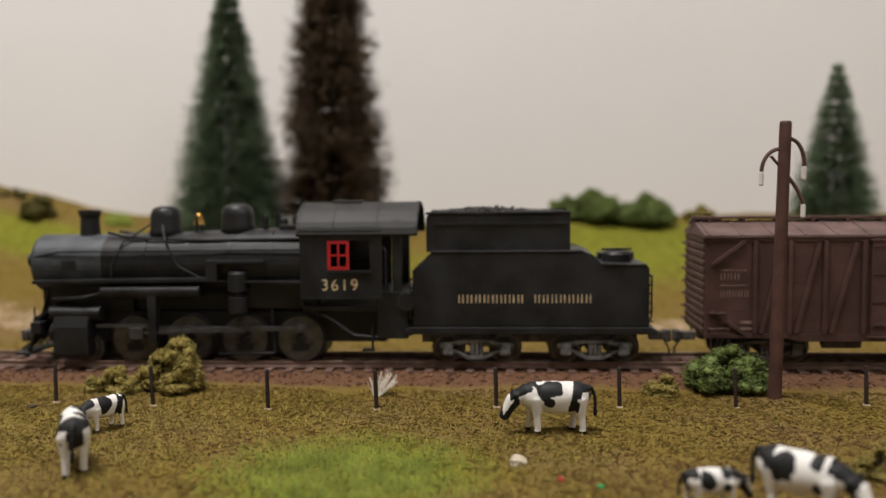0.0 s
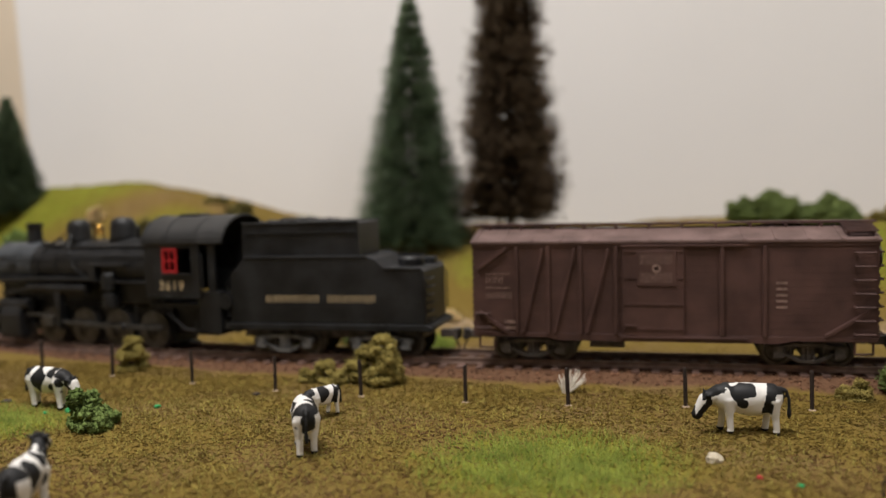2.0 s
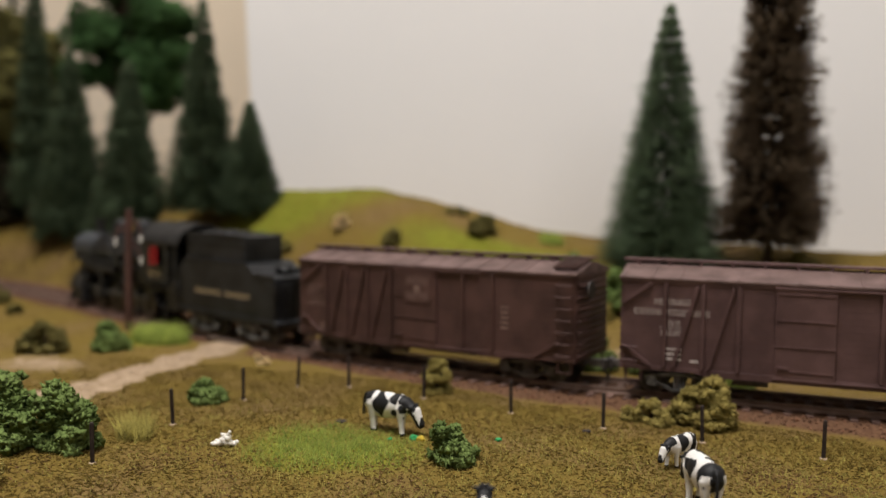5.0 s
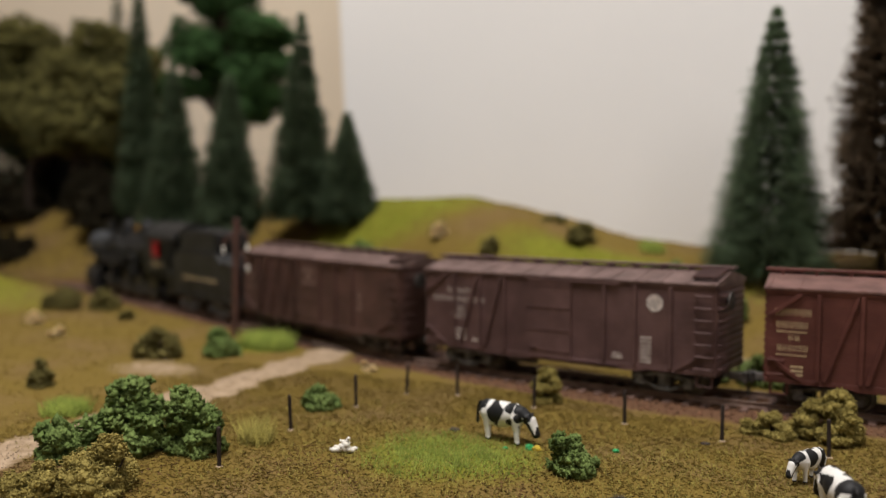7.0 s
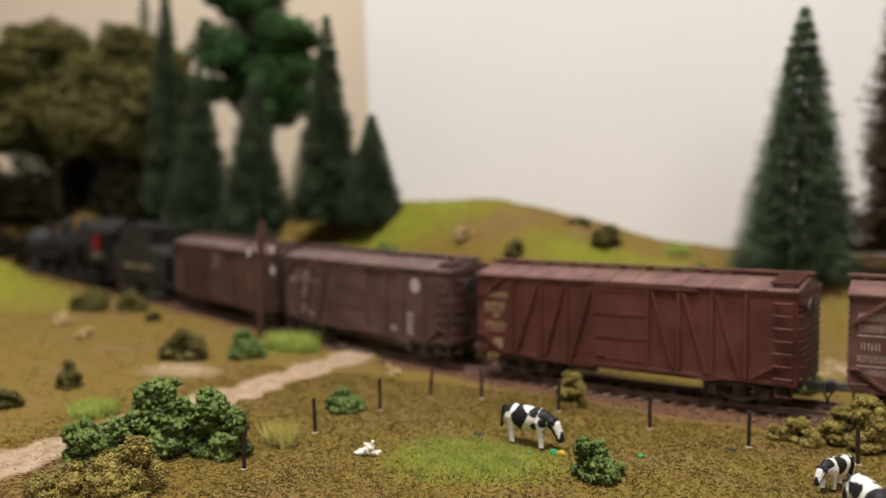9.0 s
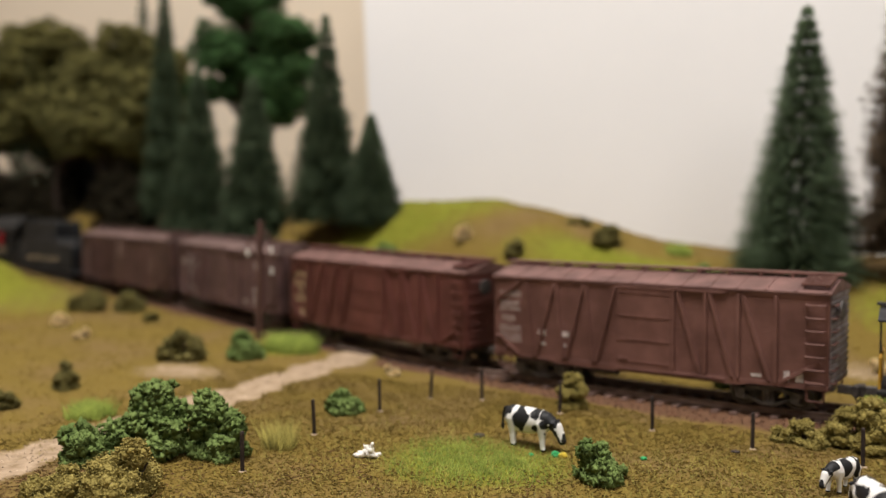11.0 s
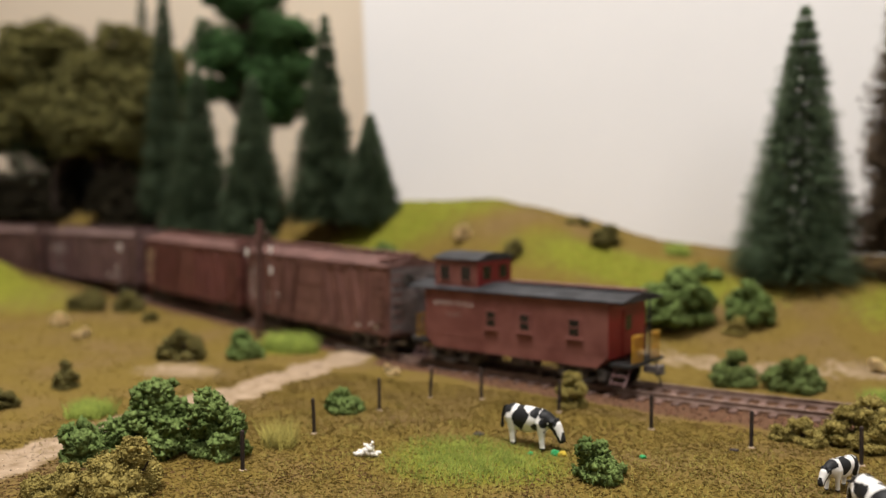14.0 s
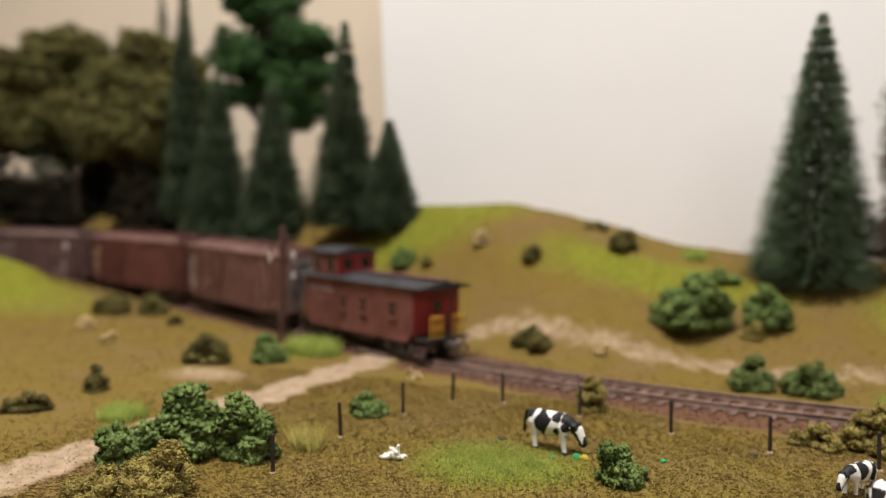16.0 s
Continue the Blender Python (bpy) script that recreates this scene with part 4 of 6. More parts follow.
telegraph_pole(0.0995, 0.2600, 0, 1.0)
telegraph_pole(-0.378, 0.356, 24, 1.0, 63)

# ---- small things in the pasture ----
def pebble(name, x, y, r, material, label, category, seed, flat=0.7):
    q = random.Random(seed)
    bm = bmesh.new()
    bmesh.ops.create_icosphere(bm, subdivisions=2, radius=r)
    for v in bm.verts:
        v.co *= q.uniform(0.78, 1.15)
        v.co.z *= flat
    ob = part(name, bm, material)
    ob.location = (x, y, float(terrain(x, y)) + r * flat * 0.5 * MM)
    return tagged(ob, label, category)


pebble("stone", 0.0170, 0.1975, 2.1, STONE, "pale round stone lying in the grass", "stone", 1)
pebble("foam_flower", 0.0255, 0.1845, 0.8, RED_DOT, "small red foam flower in the grass", "flower", 2)
pebble("foam_flower", 0.0335, 0.1805, 0.8, GREEN_DOT, "small bright green foam lump in the grass", "foam lump", 3)
pebble("foam_lump", -0.148, 0.235, 1.1, GREEN_DOT, "small bright green foam lump in the grass", "foam lump", 4)
pebble("foam_lump", -0.1735, 0.2275, 1.7, GREEN_DOT, "bright green foam lump at the cow's mouth", "foam lump", 5)
pebble("foam_lump", -0.1710, 0.2270, 1.5, YELLOW_DOT, "yellow foam lump at the cow's mouth", "foam lump", 6)
pebble("foam_lump", -0.181, 0.226, 0.9, GREEN_DOT, "small green foam lump by the cow", "foam lump", 7)
pebble("dark_pebble", -0.1235, 0.2555, 1.5, POST, "dark flat pebble in the grass", "stone", 8, 0.35)
pebble("dark_pebble", -0.2035, 0.238, 2.0, POST, "dark flat pebble in the grass", "stone", 9, 0.3)


def fibre_tuft(x, y, h, spread, n, label, seed, skew=0.0):
    r = random.Random(seed)
    root = thing("fibre_tuft", Matrix.Translation((x, y, float(terrain(x, y)))), label, "grass tuft")
    bm = bmesh.new()
    for k in range(n):
        a, l = r.uniform(-1, 1), h * r.uniform(0.6, 1.1)
        rod((a * 0.8, r.uniform(-0.8, 0.8), -0.3), (a * spread + skew * l, r.uniform(-0.4, 0.4) * spread, l * (1 - 0.35 * abs(a))), 0.17, 0.07, 4, bm)
    part("fluff", bm, FLUFF, root)


fibre_tuft(-0.0215, 0.2685, 8, 5, 60, "pale stiff fibre tuft by a fence post", 3, 0.3)
# a torn scrap of pale fibre wool: a few flattened wads along three arms
wool = thing("wool_scrap", Matrix.Translation((-0.2245, 0.2005, float(terrain(-0.2245, 0.2005)))), "torn scrap of white fibre wool lying in the pasture", "wool scrap")
rw = np.random.default_rng(17)
wads = [(a * k, b * k, 1.6 + c * k) for a, b, c in ((-4.4, -2.0, -1.0), (0.8, 0.4, 4.0), (3.4, 1.2, -0.3), (-1.8, 1.4, 2.0)) for k in (0.0, 0.22, 0.44, 0.66, 0.88)]
lumps("fleece", (np.array(wads) + rw.normal(0, 0.25, (len(wads), 3))) * MM, rw.uniform(0.8, 1.5, len(wads)) * np.tile([1.2, 1.1, 1.0, 0.8, 0.55], 4) * MM, FLUFF, wool, 18, 0.5)


# ---- cows: painted figures, one mesh each ----
def ball(bm, c, r, s=(1, 1, 1), turn=0):
    m = Matrix.Translation(c) @ Matrix.Rotation(radians(turn), 4, "Y") @ Matrix.Diagonal((r * s[0], r * s[1], r * s[2], 1))
    bmesh.ops.create_icosphere(bm, subdivisions=3, radius=1.0, matrix=m)


def cow_mesh(grazing, length=27.0):
    """A standing cow facing +x, feet at z = 0."""
    bm = bmesh.new()
    ball(bm, (0, 0, 9.3), 4.5, (1.65, 0.80, 0.96))
    ball(bm, (-5.6, 0, 9.8), 3.95, (0.95, 0.92, 0.95))
    ball(bm, (5.4, 0, 9.6), 3.95, (0.9, 0.84, 1.0))
    ball(bm, (-1.0, 0, 7.7), 3.7, (1.7, 0.85, 0.85))
    rod((-7, 0, 12.4), (6, 0, 12.2), 1.2, 1.4, 10, bm)
    for x, y, k in ((-6.6, 1.9, -0.8), (-5.6, -1.9, 0.7), (5.0, 1.8, -0.6), (6.0, -1.8, 0.8)):
        rod((x, y, 9.5), (x + k * 0.4, y, 4.4), 2.0, 1.05, 10, bm)
        rod((x + k * 0.4, y, 5.0), (x + k, y, 0.9), 1.05, 0.9, 10, bm)
        rod((x + k, y, 1.2), (x + k + 0.2, y, 0), 0.9, 1.1, 10, bm)
    if grazing:
        rod((6.8, 0, 10.6), (11.0, 0, 8.6), 2.7, 1.9, 12, bm)
        rod((10.6, 0, 8.9), (13.0, 0, 4.9), 2.15, 1.45, 12, bm)
        ball(bm, (13.1, 0, 4.5), 1.55, (1, 0.95, 1))
        ear = (10.6, 9.8)
    else:
        rod((6.8, 0, 10.6), (10.4, 0, 14.0), 2.6, 1.8, 12, bm)
        rod((9.9, 0, 14.6), (13.7, 0, 13.0), 2.15, 1.4, 12, bm)
        ball(bm, (13.7, 0, 12.9), 1.5, (1, 0.95, 1))
        ear = (9.8, 15.4)
    for s in (-1, 1):
        rod((ear[0], s * 0.9, ear[1]), (ear[0] - 0.3, s * 2.9, ear[1] + 0.5), 0.8, 0.35, 8, bm)
        rod((ear[0] + 0.5, s * 0.7, ear[1] + 0.4), (ear[0] + 0.9, s * 1.2, ear[1] + 2.0), 0.4, 0.18, 8, bm)
    ball(bm, (-3.8, 0, 6.4), 1.5, (1, 0.9, 0.9))
    tail = [(-8.2, 0, 12.4), (-9.9, 0.2, 11.8), (-10.6, 0.3, 9.6), (-10.7, 0.3, 6.8)]
    for p, q, w in zip(tail, tail[1:], (0.62, 0.5, 0.5)):
        rod(p, q, w, w, 8, bm)
    ball(bm, (-10.7, 0.3, 5.6), 0.85, (0.8, 0.8, 1.8))
    me = bpy.data.meshes.new("cow")
    bm.to_mesh(me)
    bm.free()
    ob = new("cow", me)
    mod = ob.modifiers.new("one_skin", "REMESH")
    mod.mode, mod.voxel_size = "VOXEL", 0.38
    sm = ob.modifiers.new("soft", "SMOOTH")
    sm.iterations, sm.factor = 4, 0.5
    dg = bpy.context.evaluated_depsgraph_get()
    out = bpy.data.meshes.new_from_object(ob.evaluated_get(dg))
    bpy.data.objects.remove(ob)
    co = np.empty(len(out.vertices) * 3, np.float32)
    out.vertices.foreach_get("co", co)
    co = co.reshape(-1, 3)
    x, z = co[:, 0], co[:, 2]
    head = np.hypot(x - ear[0], z - ear[1])
    y = co[:, 1]
    dark = np.full(len(x), -0.22)
    for px_, pz_, r_, side in ((1.6, 10.4, 2.7, 1), (-0.4, 11.4, 1.7, 1), (-1.8, 10.0, 2.8, -1), (4.2, 7.4, 1.3, -1), (4.2, 12.4, 1.5, -1)):
        away = np.hypot(x - px_, (z - pz_) * 0.9)
        v = np.clip((r_ - away) / r_ * 0.7, -0.22, 0.3)
        v = np.where(y * side > -0.2, v, -0.22)
        dark = np.maximum(dark, v)
    # a bar down one thigh, the croup, the crest of the neck and the cheeks
    bar = (np.abs(x + 5.3 + 0.22 * (z - 9)) < 1.35) & (z > 5.8) & (y > 0.2)
    croup = (z > 11.0) & (x < -4.8) | (x < -7.4) & (np.abs(y + 0.5) < 1.6) & (z > 6.0)
    crest = (x > 5.9) & ((x - 6.8) * (0.48 if grazing else -0.9) + (z - 10.6) > (0.3 if grazing else -0.6)) & (x < ear[0] + 1.2)
    nose = (13.2 - 10.6, 4.6 - 8.9) if grazing else (4.0, -1.6)
    ln = math.hypot(*nose)
    front = ((x - (10.6 if grazing else 9.9)) * -nose[1] + (z - (8.9 if grazing else 14.6)) * nose[0]) / ln
    along = ((x - (10.6 if grazing else 9.9)) * nose[0] + (z - (8.9 if grazing else 14.6)) * nose[1]) / ln
    cheek = (along > -1.0) & (x > 9.0) & (front < 0.1)
    dark = np.where(bar | croup | crest | cheek, 0.26, dark)
    dark = np.where((along > 1.0) & (x > 9.0) & (front > 0.2), -0.3, dark)
    dark = np.where((z < 5.2) & (x < 9) & (x > -8.7), -0.35, dark)
    dark = np.where(x < -8.9, 0.4, dark)
    dark = np.where((z < 0.7) | (x > 13.6), 0.35, dark)
    out.attributes.new("dark", "FLOAT", "POINT").data.foreach_set("value", dark.astype(np.float32))
    out.transform(Matrix.Scale(MM, 4))
    out.materials.clear()
    out.materials.append(COW)
    for p in out.polygons:
        p.use_smooth = True
    return out


GRAZING, STANDING = cow_mesh(True), cow_mesh(False)


def cow(x, y, turn, mesh, label, size=1.0, name="cow"):
    ob = new(name, mesh)
    ob.matrix_basis = Matrix.Translation((x, y, float(terrain(x, y)) + 0.0003)) @ pose(0, 0, 0, 0, 0, turn) @ Matrix.Scale(size, 4)
    return tagged(ob, label, "cow", "black and white herd")


cow(0.0290, 0.2262, 178, GRAZING, "black and white cow figure standing with lowered head")
cow(-0.0850, 0.1940, 112, GRAZING, "black and white cow figure grazing, beside a calf", 0.97)
cow(-0.0925, 0.2310, 236, GRAZING, "small black and white calf figure beside a cow", 0.66, "calf")
cow(-0.1845, 0.2335, -14, GRAZING, "black and white cow figure grazing at green foam", 0.95)
cow(0.0700, 0.1640, -48, GRAZING, "black and white cow figure with a calf at its side", 1.0)
cow(0.0540, 0.1700, 6, GRAZING, "small black and white calf figure nosing its mother", 0.62, "calf")
cow(-0.1265, 0.1385, 104, STANDING, "black and white cow figure standing, head raised", 0.95)


# ---- rolling stock: +x is forward, +y the side towards the pasture, z = 0 the rail top ----
WHEELS = []      # (object, resting place, radius, spin sign)


def wheelset(parent, x, z, r, name="wheelset", spokes=0):
    bm = rod((0, -9.5, 0), (0, 9.5, 0), 0.9, 0.9, 8)
    for s in (-1, 1):
        if spokes:
            lathe([(r * 0.84, s * 7.2), (r + 0.7, s * 7.1), (r + 0.7, s * 7.5), (r, s * 7.7), (r * 0.985, s * 9.4), (r * 0.84, s * 9.5), (r * 0.84, s * 7.2)], (0, 0, 0), "y", 28, bm)
            lathe([(1.9, s * 7.6), (1.9, s * 9.7), (1.2, s * 10.2), (0.4, s * 10.2)], (0, 0, 0), "y", 16, bm)
            continue
        lathe([(r + 0.7, s * 7.1), (r + 0.7, s * 7.5), (r, s * 7.7), (r * 0.985, s * 9.4), (r * 0.8, s * 9.5), (r * 0.72, s * 8.9), (1.6, s * 8.9), (1.3, s * 9.9), (0.4, s * 10.0)], (0, 0, 0), "y", 24, bm)
    ob = part(name, bm, TREAD if not spokes else BLACK, parent)
    if spokes:
        sp = bmesh.new()
        for s in (-1, 1):
            for k in range(spokes):
                a = 2 * math.pi * k / spokes
                rod((1.0 * math.cos(a), s * 9.3, 1.0 * math.sin(a)), (r * 0.87 * math.cos(a), s * 8.9, r * 0.87 * math.sin(a)), 0.5, 0.38, 5, sp)
            slab([(-2.6, -4.2), (2.6, -4.2), (3.4, -1.6), (-3.4, -1.6)], "y", s * 9.1, s * 9.7, sp)
            rod((0, s * 9.0, 3.6), (0, s * 11.2, 3.6), 0.75, 0.75, 8, sp)
        part("spokes", sp, BLACK, ob)
        tr = bmesh.new()
        for s in (-1, 1):
            lathe([(r * 0.93, s * 9.45), (r * 0.985, s * 9.45), (r * 0.985, s * 9.6), (r * 0.93, s * 9.6)], (0, 0, 0), "y", 32, tr)
        part("tyre", tr, TREAD, ob, "bright steel tyre")
    ob.location = Vector((x, 0, z)) * MM
    WHEELS.append((ob, Vector((x, 0, z)) * MM, (r + (0.0 if spokes else 0.0)) * MM))
    return ob


def truck(parent, x, base, material, r=5.0, name="truck", high=9.3):
    """A four-wheel truck with arch-bar side frames."""
    t = part(name, box(-2.2, 2.2, -11.5, 11.5, 3.6, high - 0.4), TRUCK, parent, at=(x, 0, 0), bevel=0.3)
    h = base / 2
    for s in (-1, 1):
        y0, y1 = s * 11.2, s * 12.9
        top = slab([(-h - 2.6, 5.4), (-h - 2.6, 6.9), (-4.2, 8.1), (4.2, 8.1), (h + 2.6, 6.9), (h + 2.6, 5.4), (h + 1.2, 5.4), (3.6, 6.9), (-3.6, 6.9), (-h - 1.2, 5.4)], "y", y0, y1)
        slab([(-h - 1.0, 5.5), (-2.8, 1.4), (2.8, 1.4), (h + 1.0, 5.5), (h - 0.6, 5.5), (2.3, 2.7), (-2.3, 2.7), (-h + 0.6, 5.5)], "y", y0, y1, top)
        part("side_frame", top, material, t, bevel=0.15)
        sp = bmesh.new()
        for k in (-1.5, 0, 1.5):
            lathe([(0.85, 2.6), (0.6, 3.1), (0.85, 3.6), (0.6, 4.1), (0.85, 4.6), (0.6, 5.1), (0.85, 5.6), (0.6, 6.1), (0.85, 6.8)], (k, s * 12.1, 0), "z", 8, sp)
        part("springs", sp, material, t)
        for k in (-h, h):
            b = slab([(k - 1.7, 3.2), (k + 1.7, 3.2), (k + 1.7, 6.6), (k + 1.1, 7.3), (k - 1.1, 7.3), (k - 1.7, 6.6)], "y", s * 11.6, s * 13.7)
            part("axle_box", b, material, t, bevel=0.25)
    for k in (-h, h):
        wheelset(t, k, r, r)
    return t


def coupler(parent, x, sign, hose=True):
    bm = box(x, x + sign * 5.5, -1.6, 1.6, 6.2, 9.0)
    slab([(x + sign * 5.0, -2.4), (x + sign * 7.2, -2.6), (x + sign * 7.6, -0.6), (x + sign * 6.6, 0.4), (x + sign * 7.4, 1.2), (x + sign * 6.8, 2.6), (x + sign * 5.0, 2.2)], "z", 5.6, 9.4, bm)
    c = part("coupler", bm, TRUCK, parent, bevel=0.25)
    if hose:
        pts = [(x + sign * (4.6 + 2.4 * math.sin(a)), 0.4, 6.6 - 4.4 * math.sin(a * 0.5) - 0.8 * a) for a in np.linspace(0, 2.2, 7)]
        part("trip_pin", pipe(pts, 0.35, 6), TRUCK, c)
    return c


def boxcar(name, label, body_mat, roof_mat, braces, lettering, length=131.0, end_mat=None, door=(-6.0, 14.3)):
    car = thing(name, Matrix.Identity(4), label, "boxcar", "freight train")
    L, W, z0, z1 = length / 2, 15.6, 9.3, 42.0
    body = part("body", box(-L, L, -W, W, z0, z1), body_mat, car, bevel=0.2)
    # sheathing boards stand proud of the panel, with joints between
    board_h = 2.32
    for s in (-1, 1):
        z = z0 + 1.6
        while z + board_h < z1 - 0.6:
            part("side_board", box(-L + 1.0, L - 1.0, s * W, s * (W + 0.16), z + 0.03, z + board_h - 0.03), body_mat, body)
            z += board_h
        part("sill", slab([(-L, z0 + 1.5), (L, z0 + 1.5), (L, z0), (L - 26, z0), (L - 30, z0 - 1.0), (-L + 30, z0 - 1.0), (-L + 26, z0), (-L, z0)], "y", s * W, s * (W + 0.55)), body_mat, body, bevel=0.1)
        part("eave_strip", box(-L, L, s * W, s * (W + 0.5), z1 - 1.5, z1), body_mat, body, bevel=0.1)
        for xa, za, xb, zb in braces:
            d = Vector((xb - xa, 0, zb - za))
            nrm = Vector((-d.z, 0, d.x)).normalized() * 0.62
            q = [(xa + nrm.x, za + nrm.z), (xb + nrm.x, zb + nrm.z), (xb - nrm.x, zb - nrm.z), (xa - nrm.x, za - nrm.z)]
            part("brace", slab(q, "y", s * W, s * (W + 1.1)), body_mat, body, bevel=0.1)
        a, b = door
        dr = part("door", box(a, b, s * W, s * (W + 1.0), z0 + 1.0, z1 - 1.2), body_mat, body, "sliding door", bevel=0.15)
        bm = bmesh.new()
        for zz in (z0 + 3.2, z0 + 11.5, z0 + 20.5, z1 - 3.2):
            box(a + 0.3, b - 0.3, s * (W + 1.0), s * (W + 1.25), zz, zz + 0.6, bm)
        part("door_ribs", bm, body_mat, dr)
        part("door_latch", box(b - 4.6, b - 0.8, s * (W + 1.0), s * (W + 1.7), z0 + 4.2, z0 + 4.9), body_mat, dr)
        part("door_rail", box(a - 20, b + 0.5, s * W, s * (W + 1.3), z1 - 1.4, z1 - 0.7), body_mat, body, bevel=0.1)
        part("door_track", box(a - 20, b + 0.5, s * W, s * (W + 1.2), z0 + 0.2, z0 + 0.9), body_mat, body, bevel=0.1)
        # ladder at the rear end, grabs at the front
        for k in range(7):
            zz = z0 + 2.6 + k * 4.4
            part("rung", pipe([(-L + 1.2, s * (W + 0.2), zz), (-L + 1.2, s * (W + 1.6), zz), (-L + 7.2, s * (W + 1.6), zz), (-L + 7.2, s * (W + 0.2), zz)], 0.36, 6), body_mat, body)
        for zz in (z0 + 3.2, z0 + 8.2):
            part("grab_iron", pipe([(L - 1.0, s * (W + 0.2), zz), (L - 1.0, s * (W + 1.4), zz), (L - 6.0, s * (W + 1.4), zz), (L - 6.0, s * (W + 0.2), zz)], 0.3, 6), body_mat, body)
        for xx in (-L + 1, L - 8):
            part("stirrup_step", pipe([(xx + 0.5, s * (W - 0.3), z0), (xx + 0.5, s * (W - 0.3), z0 - 4), (xx + 6, s * (W - 0.3), z0 - 4), (xx + 6, s * (W - 0.3), z0)], 0.4, 6), body_mat, body)
    for s in (-1, 1):
        bm = bmesh.new()
        for k in range(13):
            zz = z0 + 1.0 + k * 2.45
            part("end_rib", slab([(s * L, zz), (s * (L + 0.55), zz + 0.5), (s * (L + 0.55), zz + 1.7), (s * L, zz + 2.2)], "y", -W + 1.2, W - 1.2), end_mat or body_mat, body)
        for k in range(7):
            zz = z0 + 2.6 + k * 4.4
            yy = W - 7.5 if s < 0 else -W + 1.5
            part("rung", pipe([(s * L, yy, zz), (s * (L + 1.6), yy, zz), (s * (L + 1.6), yy + 6, zz), (s * L, yy + 6, zz)], 0.34, 6), body_mat, body)
    # the roof: two slopes, seam strips, running board
    over = 0.9
    roof = part("roof", slab([(-W - over, z1 - 0.3), (-W - over, z1 + 0.7), (0, z1 + 4.6), (W + over, z1 + 0.7), (W + over, z1 - 0.3)], "x", -L - 0.7, L + 0.7), roof_mat, car, "pitched roof in a lighter tone", bevel=0.2)
    n = 13
    for k in range(n + 1):
        xx = -L + 1 + (length - 2) * k / n
        bm = bmesh.new()
        for s in (-1, 1):
            slab([(s * (W + over), z1 + 0.7), (s * (W + over), z1 + 0.95), (0, z1 + 4.85), (0, z1 + 4.6)], "x", xx - 0.4, xx + 0.4, bm)
        part("roof_seam", bm, roof_mat, roof)
    for yy in (-2.7, -0.9, 0.9):
        part("walk_board", box(-L - 1.8, L + 1.8, yy, yy + 1.65, z1 + 5.2, z1 + 6.0), body_mat, roof, "running board plank")
    for k in range(12):
        xx = -L + 4 + (length - 8) * k / 11
        part("walk_saddle", box(xx - 0.5, xx + 0.5, -2.6, 2.6, z1 + 4.0, z1 + 5.25), body_mat, roof)
    for sx, sy in ((-1, 1), (1, -1)):
        for k in range(4):
            part("walk_slat", box(sx * L, sx * (L - 9.5), sy * (3.0 + k * 3.0), sy * (5.4 + k * 3.0), z1 + 4.6 - k * 0.55, z1 + 5.2 - k * 0.55), body_mat, roof)
        for k in (1.0, 8.5):
            part("walk_bearer", box(sx * (L - k), sx * (L - k - 0.7), sy * 3, sy * 14.2, z1 + 2.2, z1 + 3.0), body_mat, roof)
    br = lathe([(3.4, -0.25), (3.4, 0.25), (2.8, 0.25), (2.8, -0.25)], (-L - 2.2, 5.5, z1 - 6), "x", 20)
    rod((-L, 5.5, z1 - 6), (-L - 2.4, 5.5, z1 - 6), 0.5, 0.5, 8, br)
    for k in range(4):
        a = math.pi * k / 4
        rod((-L - 2.2, 5.5 + 3 * math.cos(a), z1 - 6 + 3 * math.sin(a)), (-L - 2.2, 5.5 - 3 * math.cos(a), z1 - 6 - 3 * math.sin(a)), 0.25, 0.25, 5, br)
    part("brake_wheel", br, TRUCK, body, "brake hand wheel")
    under = box(-L + 1, L - 1, -3.2, 3.2, z0 - 2.6, z0)
    box(-12, 10, -9, -4, z0 - 4.5, z0, under)
    rod((14, 7, z0 - 2.6), (26, 7, z0 - 2.6), 2.2, 2.2, 12, under)
    part("underframe", under, TRUCK, car)
    for s in (-1, 1):
        coupler(car, s * L, s)
        truck(car, s * (L - 20.5), 19.0, lettering.get("truck", TRUCK))
    for nm, n_, x, z, pitch, h, m_ in lettering.get("bars", ()):
        bars(body, nm, n_, x, z, pitch, h, W + 0.24, m_)
    if lettering.get("print"):
        lines(body, "small_print", lettering["print"], lettering["ink"], W + 0.24)
    if lettering.get("disc"):
        x, z, r = lettering["disc"]
        part("herald_disc", lathe([(r, 0), (r, 0.12), (r * 0.72, 0.12), (r * 0.7, 0.05), (r * 0.25, 0.05), (r * 0.22, 0.1)], (x, W + 0.25, z), "y", 26), WHITE_LETTER, body, "round white herald")
    if lettering.get("panel"):
        x0, x1, za, zb = lettering["panel"]
        p = part("herald_panel", box(x0, x1, W + 1.0, W + 1.3, za, zb), body_mat, body, bevel=0.08)
        h = (zb - za)
        bars(p, "herald_line", 7, x1 - 1.0, zb - h * 0.38, (x1 - x0 - 2) / 7, h * 0.28, W + 1.3, DIM_LETTER)
        bars(p, "herald_line", 7, x1 - 1.0, za + h * 0.10, (x1 - x0 - 2) / 7, h * 0.28, W + 1.3, DIM_LETTER)
        part("herald_ring", lathe([(h * 0.13, 0), (h * 0.13, 0.06), (h * 0.07, 0.06), (h * 0.07, 0)], ((x0 + x1) / 2, W + 1.3, (za + zb) / 2), "y", 18), DIM_LETTER, p)
    return car


def posts(xs, z0=10.8, z1=40.6):
    return [(x, z0, x, z1) for x in xs]


